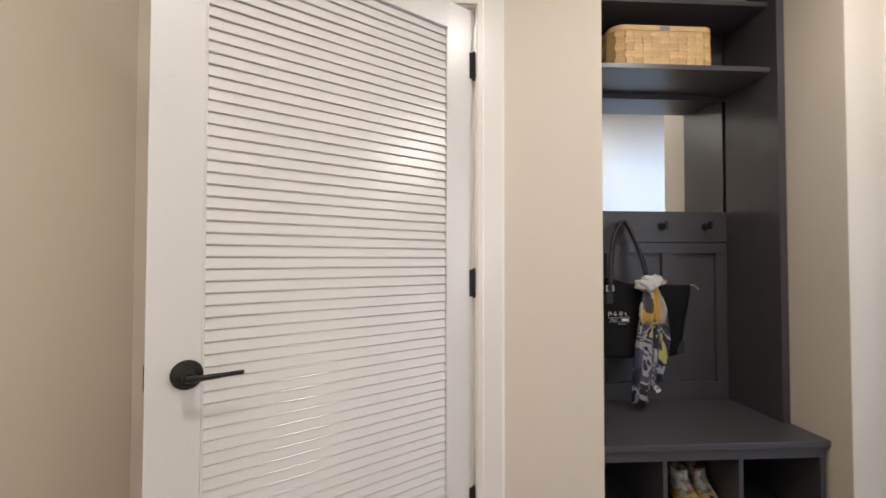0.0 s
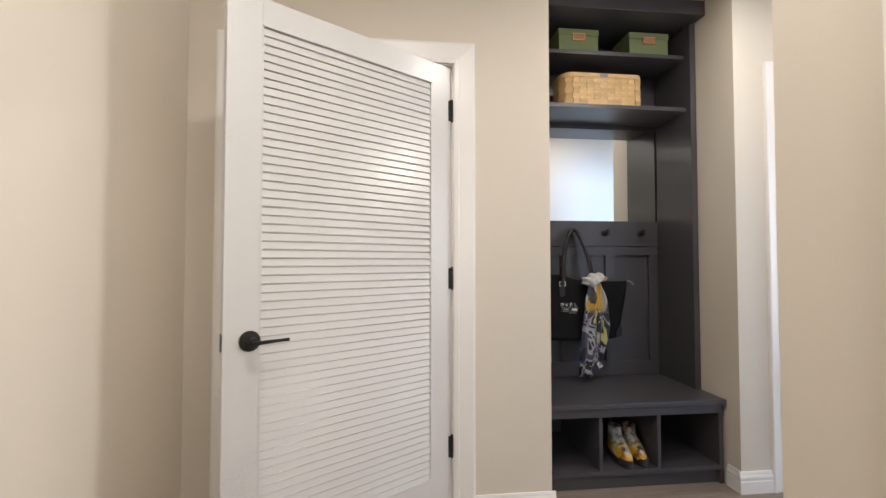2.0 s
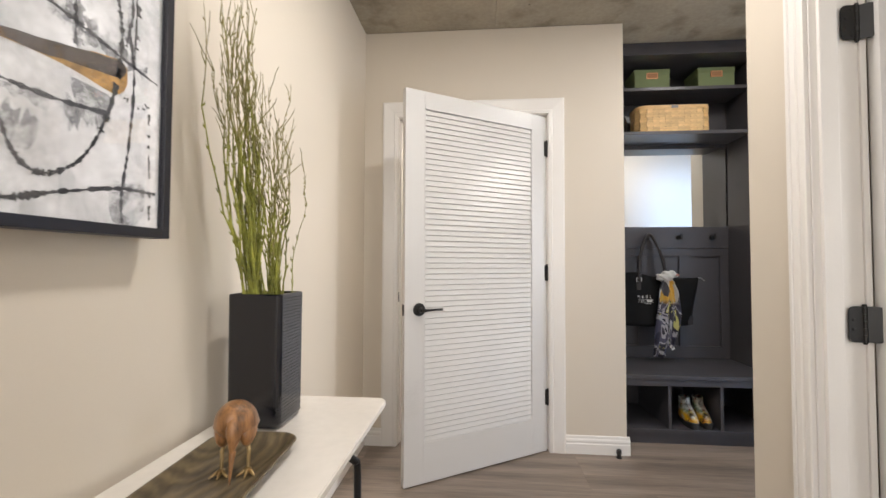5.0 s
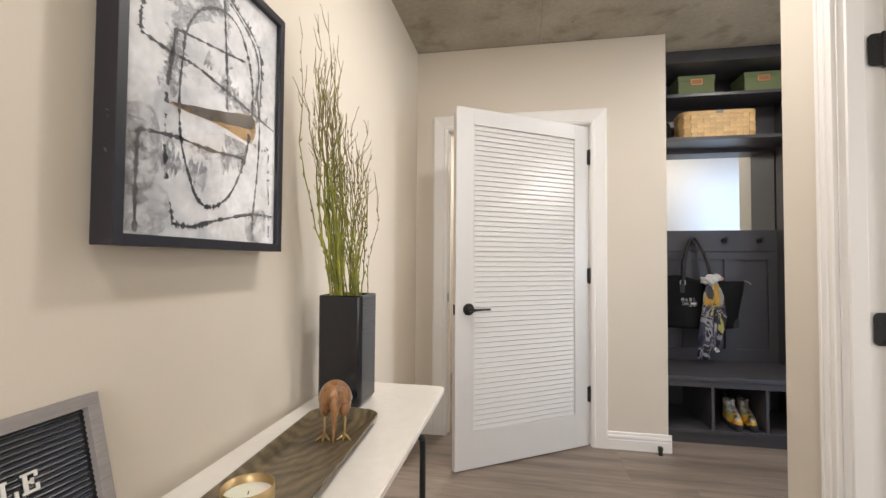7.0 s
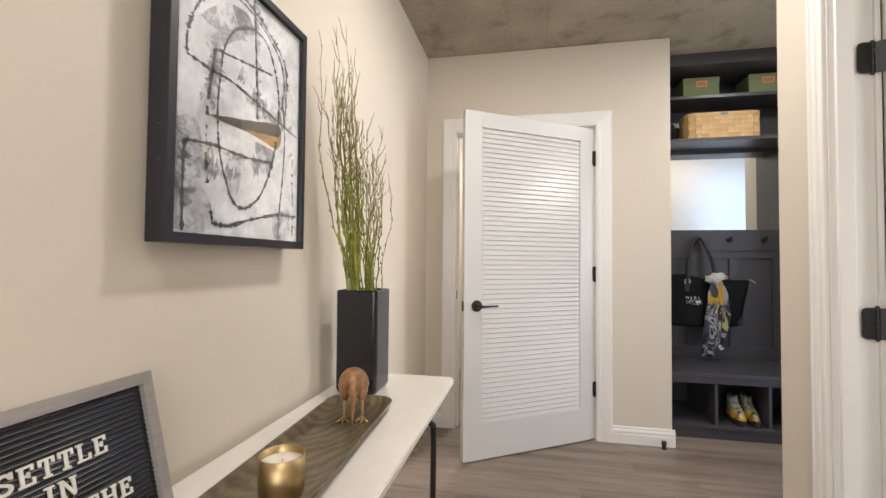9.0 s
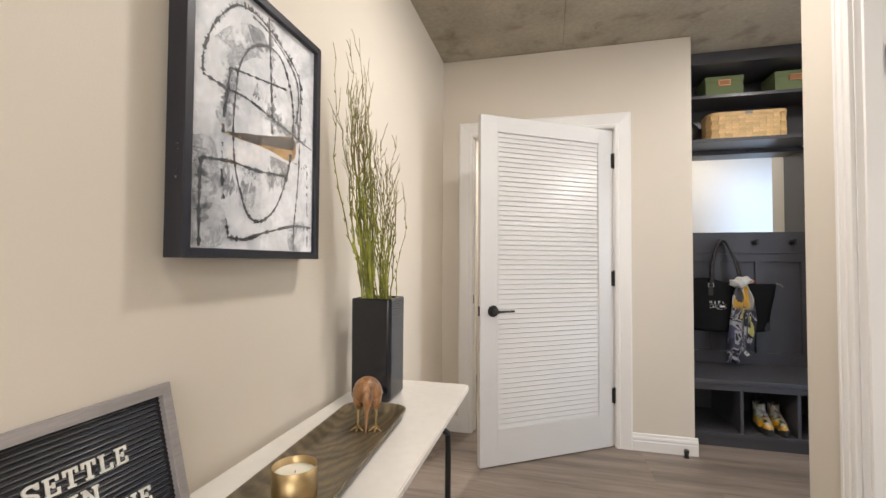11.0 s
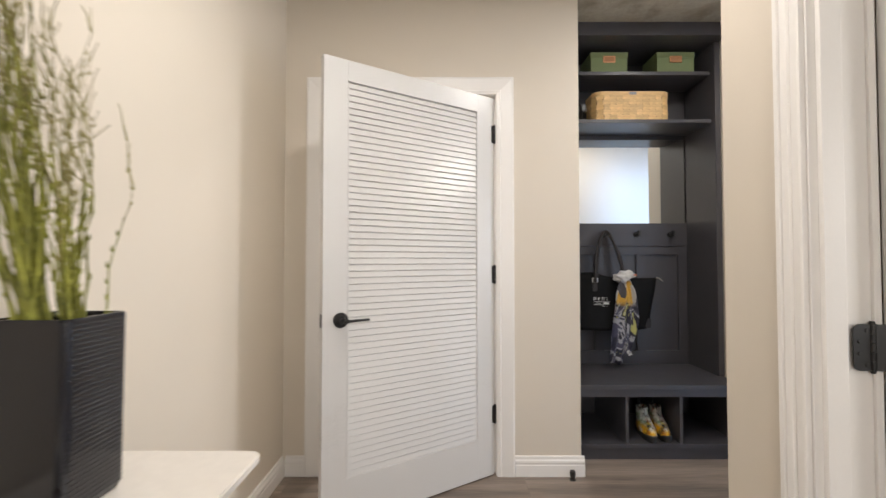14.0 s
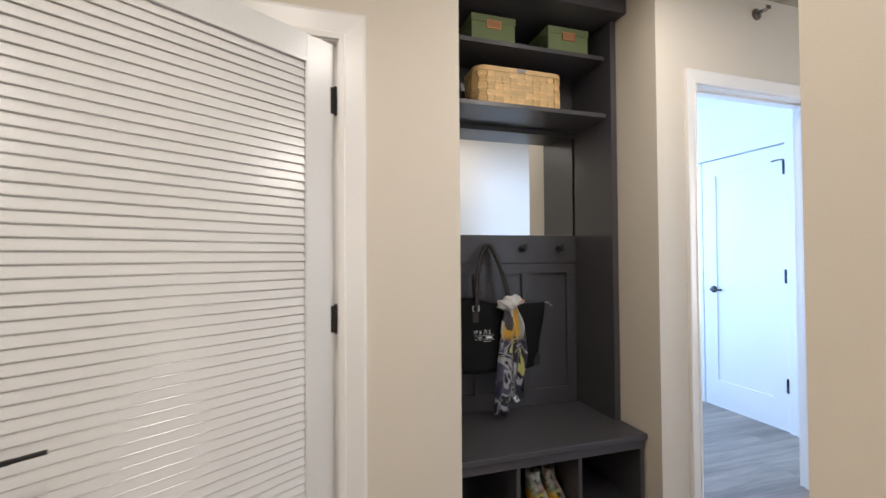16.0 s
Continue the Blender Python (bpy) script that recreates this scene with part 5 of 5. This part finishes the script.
marks = [(1.012, 0.0022, 0.902, 0.922), (1.0165, 0.0022, 0.910, 0.920), (1.0215, 0.0022, 0.910, 0.920), (1.026, 0.0022, 0.902, 0.922),
         (1.0415, 0.0022, 0.902, 0.914), (1.045, 0.0022, 0.912, 0.922), (1.0485, 0.0022, 0.902, 0.914), (1.043, 0.006, 0.907, 0.909),
         (1.0665, 0.0022, 0.902, 0.922), (1.070, 0.007, 0.9198, 0.922), (1.070, 0.007, 0.911, 0.913), (1.077, 0.0022, 0.913, 0.920), (1.0755, 0.0022, 0.902, 0.911),
         (1.094, 0.0022, 0.902, 0.922), (1.096, 0.007, 0.902, 0.904),
         (1.012, 0.105, 0.8925, 0.8939), (1.012, 0.105, 0.8725, 0.8739), (1.026, 0.030, 0.8815, 0.8840), (1.075, 0.034, 0.8780, 0.8880),
         (1.058, 0.004, 0.862, 0.8655), (1.067, 0.004, 0.862, 0.8655), (1.076, 0.004, 0.862, 0.8655), (1.085, 0.004, 0.862, 0.8655), (1.094, 0.004, 0.862, 0.8655)]
for x, w, c, d in marks:
    n = max(1, int(w / 0.008))
    for k in range(n):
        a, b = x + w * k / n, x + w * (k + 1) / n
        pr.faces.new([pr.verts.new((p, bag_front(p, q) - 0.0022, q)) for p, q in ((a, c), (b, c), (b, d), (a, d))])
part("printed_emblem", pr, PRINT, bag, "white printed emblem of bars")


def scarf_material():
    mat = material("printed_silk", (0.5, 0.5, 0.5), 0.5, spread=0.1, fine=300, bump=0.1)
    nt = mat.node_tree
    b = nt.nodes["Principled BSDF"]
    tc = nt.nodes.new("ShaderNodeTexCoord")
    mp = nt.nodes.new("ShaderNodeMapping")
    mp.inputs["Scale"].default_value = (17, 5, 9)
    mp.inputs["Rotation"].default_value = (0, radians(24), 0)
    nt.links.new(tc.outputs["Object"], mp.inputs[0])
    wob = nt.nodes.new("ShaderNodeTexNoise")
    wob.inputs["Scale"].default_value = 1.6
    nt.links.new(mp.outputs[0], wob.inputs[0])
    warp = nt.nodes.new("ShaderNodeMix")
    warp.data_type = "VECTOR"
    warp.inputs[0].default_value = 0.45
    nt.links.new(mp.outputs[0], warp.inputs[4])
    nt.links.new(wob.outputs[1], warp.inputs[5])
    cell = nt.nodes.new("ShaderNodeTexVoronoi")
    cell.inputs["Scale"].default_value = 2.6
    nt.links.new(warp.outputs[1], cell.inputs[0])
    v = nt.nodes.new("ShaderNodeSeparateColor")
    nt.links.new(cell.outputs["Color"], v.inputs[0])
    marks = nt.nodes.new("ShaderNodeTexNoise")
    marks.inputs["Scale"].default_value, marks.inputs["Detail"].default_value, marks.inputs["Distortion"].default_value = 0.6, 2.5, 1.6
    nt.links.new(mp.outputs[0], marks.inputs[0])
    outs = []
    low = ((0.0, (0.018, 0.018, 0.036)), (0.40, (0.06, 0.06, 0.10)), (0.465, (0.36, 0.36, 0.39)), (0.51, (0.016, 0.016, 0.030)), (0.575, (0.46, 0.44, 0.16)), (0.61, (0.42, 0.42, 0.43)), (0.635, (0.02, 0.02, 0.035)))
    high = ((0.0, (0.030, 0.030, 0.036)), (0.14, (0.43, 0.43, 0.42)), (0.40, (0.56, 0.33, 0.05)), (0.66, (0.36, 0.36, 0.22)), (0.78, (0.44, 0.44, 0.44)), (0.92, (0.05, 0.05, 0.06)))
    for cols in (low, high):
        r = nt.nodes.new("ShaderNodeValToRGB")
        r.color_ramp.interpolation = "CONSTANT"
        r.color_ramp.elements[0].color = (*cols[0][1], 1)
        r.color_ramp.elements[1].position, r.color_ramp.elements[1].color = cols[1][0], (*cols[1][1], 1)
        for p, c in cols[2:]:
            r.color_ramp.elements.new(p).color = (*c, 1)
        nt.links.new((marks if cols is low else v).outputs[0], r.inputs[0])
        outs.append(r)
    xyz = nt.nodes.new("ShaderNodeSeparateXYZ")
    nt.links.new(tc.outputs["Object"], xyz.inputs[0])
    mr = nt.nodes.new("ShaderNodeMapRange")
    mr.inputs[1].default_value, mr.inputs[2].default_value = 0.86, 0.90
    nt.links.new(xyz.outputs[2], mr.inputs[0])
    mix = nt.nodes.new("ShaderNodeMix")
    mix.data_type = "RGBA"
    nt.links.new(mr.outputs[0], mix.inputs[0])
    nt.links.new(outs[0].outputs[0], mix.inputs[6])
    nt.links.new(outs[1].outputs[0], mix.inputs[7])
    nt.links.new(mix.outputs[2], b.inputs["Base Color"])
    return mat


SILK = scarf_material()
scarf = thing("scarf", (0, 0, 0), "patterned yellow, white and navy silk scarf tied to the bag", "scarf")


def ribbon(points, widths, folds, depth=0.016, seed=0.0):
    """Hanging cloth: a pleated sheet along a line, with front and back."""
    line = arc(points, 6)
    bm = bmesh.new()
    n = len(line)
    m = 22
    rings = []
    for k, p in enumerate(line):
        t = k / (n - 1) * (len(widths) - 1)
        a = int(min(t, len(widths) - 2))
        w = widths[a] + (widths[a + 1] - widths[a]) * (t - a)
        row = []
        for q in range(2 * m):
            u = q / m if q < m else (2 * m - 1 - q) / m
            back = 0.0 if q < m else 0.006
            fold = depth * math.sin(u * folds * math.pi + 0.8 * math.sin(k * 0.25 + seed)) + 0.007 * noise.noise((u * 3 + seed, k * 0.25, 1.0))
            row.append(bm.verts.new(p + Vector(((u - 0.48) * w, -fold - depth + back, 0.006 * math.sin(u * 7 + seed)))))
        rings.append(row)
    for a, b in zip(rings, rings[1:]):
        for q in range(2 * m):
            bm.faces.new((a[q], a[(q + 1) % (2 * m)], b[(q + 1) % (2 * m)], b[q]))
    bm.faces.new(rings[0])
    bm.faces.new(rings[-1])
    return bm


part("hanging_end", ribbon([(1.196, 2.105, 1.035), (1.185, 2.090, 0.95), (1.172, 2.090, 0.82), (1.160, 2.085, 0.68), (1.135, 2.085, 0.500)], [0.060, 0.105, 0.095, 0.105, 0.085], 4.0, 0.013, 0.3), SILK, scarf, smooth=True)
part("hanging_end", ribbon([(1.215, 2.110, 1.035), (1.232, 2.100, 0.95), (1.245, 2.100, 0.82), (1.240, 2.098, 0.72), (1.212, 2.100, 0.560)], [0.050, 0.072, 0.080, 0.080, 0.045], 3.0, 0.012, 2.1), SILK, scarf, smooth=True)
kb = bmesh.new()
bmesh.ops.create_icosphere(kb, subdivisions=4, radius=1)
for v in kb.verts:
    c = v.co.copy()
    w = 1 + 0.28 * noise.noise(c * 2.2) + 0.10 * math.sin(9 * c.x + 5 * c.z)
    v.co = (1.200 + c.x * 0.070 * w * (1 - 0.35 * max(0, -c.z)), 2.100 + c.y * 0.034 * w, 1.058 + c.z * 0.038 * w + 0.010 * c.x)
PALE = material("pale_silk", (0.52, 0.51, 0.49), 0.5, spread=0.16, scale=26, fine=200, bump=0.1)
part("knot", kb, PALE, scarf, "pale grey bunched knot", smooth=True)
CORAL = material("coral_silk", (0.62, 0.22, 0.13), 0.5, spread=0.2, scale=20)
part("knot_fold", ribbon([(1.235, 2.088, 1.062), (1.256, 2.088, 1.070), (1.276, 2.092, 1.068)], [0.012, 0.026, 0.010], 2.0, 0.006, 1.0), CORAL, scarf, "coral fold", smooth=True)
part("care_tag", extrude([(1.205, 0.575), (1.226, 0.585), (1.243, 0.556), (1.222, 0.545)], 0.001, "y"), PRINT, scarf, "small white cloth tag", at=pose(0, 2.085, 0))


# ---- ankle boots ----
def boot_material():
    mat = material("floral_rubber", (0.5, 0.4, 0.1), 0.3, spread=0.1, coat=0.3)
    nt = mat.node_tree
    b = nt.nodes["Principled BSDF"]
    tc = nt.nodes.new("ShaderNodeTexCoord")
    v = nt.nodes.new("ShaderNodeTexVoronoi")
    v.inputs["Scale"].default_value = 52
    n = nt.nodes.new("ShaderNodeTexNoise")
    n.inputs["Scale"].default_value = 30
    ad = nt.nodes.new("ShaderNodeMix")
    ad.data_type = "VECTOR"
    ad.inputs[0].default_value = 0.06
    nt.links.new(tc.outputs["Object"], ad.inputs[4])
    nt.links.new(n.outputs[1], ad.inputs[5])
    nt.links.new(ad.outputs[1], v.inputs[0])
    sep = nt.nodes.new("ShaderNodeSeparateColor")
    nt.links.new(v.outputs["Color"], sep.inputs[0])
    # yellow foot, mixed flowers towards the shaft
    xyz = nt.nodes.new("ShaderNodeSeparateXYZ")
    nt.links.new(tc.outputs["Object"], xyz.inputs[0])
    ramps = []
    for cols in (((0, (0.68, 0.34, 0.008)), (0.34, (0.010, 0.010, 0.010)), (0.52, (0.74, 0.42, 0.02)), (0.76, (0.50, 0.17, 0.015)), (0.84, (0.62, 0.60, 0.50)), (0.92, (0.02, 0.03, 0.02))),
                 ((0, (0.60, 0.62, 0.56)), (0.30, (0.012, 0.012, 0.012)), (0.52, (0.14, 0.26, 0.12)), (0.64, (0.62, 0.50, 0.03)), (0.74, (0.50, 0.08, 0.03)), (0.82, (0.66, 0.67, 0.62)))):
        r = nt.nodes.new("ShaderNodeValToRGB")
        r.color_ramp.interpolation = "CONSTANT"
        r.color_ramp.elements[0].color = (*cols[0][1], 1)
        r.color_ramp.elements[1].position, r.color_ramp.elements[1].color = cols[1][0], (*cols[1][1], 1)
        for p, c in cols[2:]:
            r.color_ramp.elements.new(p).color = (*c, 1)
        nt.links.new(sep.outputs[0], r.inputs[0])
        ramps.append(r)
    mr = nt.nodes.new("ShaderNodeMapRange")
    mr.inputs[1].default_value, mr.inputs[2].default_value = 0.068, 0.082
    nt.links.new(xyz.outputs[2], mr.inputs[0])
    mix = nt.nodes.new("ShaderNodeMix")
    mix.data_type = "RGBA"
    nt.links.new(mr.outputs[0], mix.inputs[0])
    nt.links.new(ramps[0].outputs[0], mix.inputs[6])
    nt.links.new(ramps[1].outputs[0], mix.inputs[7])
    nt.links.new(mix.outputs[2], b.inputs["Base Color"])
    return mat


FLORAL = boot_material()
RUBBER = material("dark_rubber", (0.022, 0.022, 0.022), 0.5, spread=0.2)


def boot(x, y, z, turn, mirror):
    """A rubber ankle boot; local -y is the toe."""
    b = thing("boot", pose(x, y, z, 0, 0, turn), "yellow floral rubber ankle boot with black sole in the cubby", "boot", "pair of boots")
    bm = bmesh.new()
    n = 20
    # cross sections up the boot: height, front, back, half width
    rows = [(0.012, -0.130, 0.118, 0.040), (0.030, -0.132, 0.120, 0.043), (0.050, -0.122, 0.118, 0.042), (0.066, -0.100, 0.114, 0.040), (0.082, -0.060, 0.110, 0.038), (0.100, -0.015, 0.106, 0.036),
            (0.115, 0.008, 0.104, 0.0345), (0.132, 0.014, 0.104, 0.034), (0.150, 0.014, 0.106, 0.035), (0.153, 0.018, 0.103, 0.033), (0.125, 0.022, 0.100, 0.030)]
    rings = []
    for h, f, k, w in rows:
        w *= 0.93
        c, half = (f + k) / 2, (k - f) / 2
        ring = []
        for q in range(n):
            a = 2 * math.pi * q / n
            s = math.sin(a)
            wid = w * (1.0 if s > 0 else 1.0 - 0.10 * s * s) * (1.08 if s < -0.3 and h < 0.07 else 1.0)
            ring.append(bm.verts.new((mirror * (wid * math.cos(a) + 0.006 * (s < 0) * abs(s)), c + half * math.copysign(abs(s) ** 0.85, s), h)))
        rings.append(ring)
    for a, c in zip(rings, rings[1:]):
        for q in range(n):
            bm.faces.new((a[q], a[(q + 1) % n], c[(q + 1) % n], c[q]))
    bm.faces.new(rings[0])
    bm.faces.new(rings[-1])
    part("upper", bm, FLORAL, b, "yellow floral upper", smooth=True)
    so = bmesh.new()
    rr = []
    for h, g in ((0.0, -0.004), (0.003, 0.002), (0.030, 0.003), (0.034, 0.0005)):
        ring = []
        for q in range(28):
            a = 2 * math.pi * q / 28
            s = math.sin(a)
            ring.append(so.verts.new((mirror * ((0.0405 + g) * math.cos(a) * (1.05 if s < -0.3 else 0.93)), -0.006 + (0.128 + g) * math.copysign(abs(s) ** 0.85, s), h + (0.006 if s < -0.8 and h > 0.02 else 0))))
        rr.append(ring)
    for a, c in zip(rr, rr[1:]):
        for q in range(28):
            so.faces.new((a[q], a[(q + 1) % 28], c[(q + 1) % 28], c[q]))
    so.faces.new(rr[0])
    so.faces.new(rr[-1])
    part("sole", so, RUBBER, b, "black rubber sole")
    lp = tube(arc([(0, 0.106, 0.140), (0, 0.118, 0.158), (0, 0.112, 0.172), (0, 0.102, 0.150)], 4), 0.005, 6)
    part("pull_loop", lp, RUBBER, b)
    return b


boot(1.228, 1.890, 0.1215, -6, 1)
boot(1.318, 1.898, 0.1215, -6, -1)

# ---- small fixtures ----
stopper = thing("door_stop", (0.688, 1.540, 0.028), "small black rubber door stop on the floor", "door stop")
part("post", lathe([(0.0001, 0), (0.016, 0), (0.016, 0.004), (0.012, 0.006), (0.012, 0.022), (0.0001, 0.022)], 20), BLACK, stopper)
part("bumper", lathe([(0.012, 0.022), (0.0145, 0.024), (0.0145, 0.044), (0.011, 0.048), (0.0001, 0.048)], 20), RUBBER, stopper)
BRONZE = material("dark_nickel", (0.16, 0.15, 0.14), 0.32, metal=0.9, spread=0.15, scale=20, fine=200)
spr = thing("sprinkler", (2.372, HALL_N, 2.520), "dark metal sidewall sprinkler head on the hall wall", "sprinkler")
part("escutcheon", lathe([(0.0001, 0), (0.030, 0), (0.028, 0.006), (0.016, 0.012), (0.0001, 0.012)], 24, None, pose(0, 0, 0, 90)), BRONZE, spr)
part("body", lathe([(0.0001, 0.010), (0.011, 0.010), (0.011, 0.030), (0.006, 0.034), (0.0001, 0.034)], 16, None, pose(0, 0, 0, 90)), BRONZE, spr)
fb = bmesh.new()
for sx in (-1, 1):
    tube(arc([(sx * 0.009, -0.030, 0), (sx * 0.013, -0.045, 0), (sx * 0.004, -0.060, 0)], 4), 0.0025, 8, fb)
box(fb, -0.016, 0.016, -0.063, -0.060, -0.004, 0.014, bevel=0.001)
part("deflector", fb, BRONZE, spr)

# ---- plank floor ----
floor = bpy.data.objects["floor"]
PW, PL = 0.180, 1.22
plank_meshes = {}


def plank_mesh(length):
    key = round(length, 3)
    if key not in plank_meshes:
        bm = boxes((-length / 2 + 0.0002, length / 2 - 0.0002, -PW / 2 + 0.0002, PW / 2 - 0.0002, -0.006, 0), bevel=0.0004)
        me = to_mesh("plank", bm)
        me.materials.append(PLANK)
        plank_meshes[key] = me
    return plank_meshes[key]


fr = random.Random(3)
y = -3.09
while y < 5.1:
    x = -0.95 - fr.choice((0.15, 0.45, 0.75, 1.05))
    while x < 4.25:
        a, b = max(x, -0.95), min(x + PL, 4.25)
        if b - a > 0.02:
            p = new("plank", plank_mesh(b - a))
            p.parent = floor
            p.matrix_local = pose((a + b) / 2, y, 0.028)
        x += PL
    y += PW
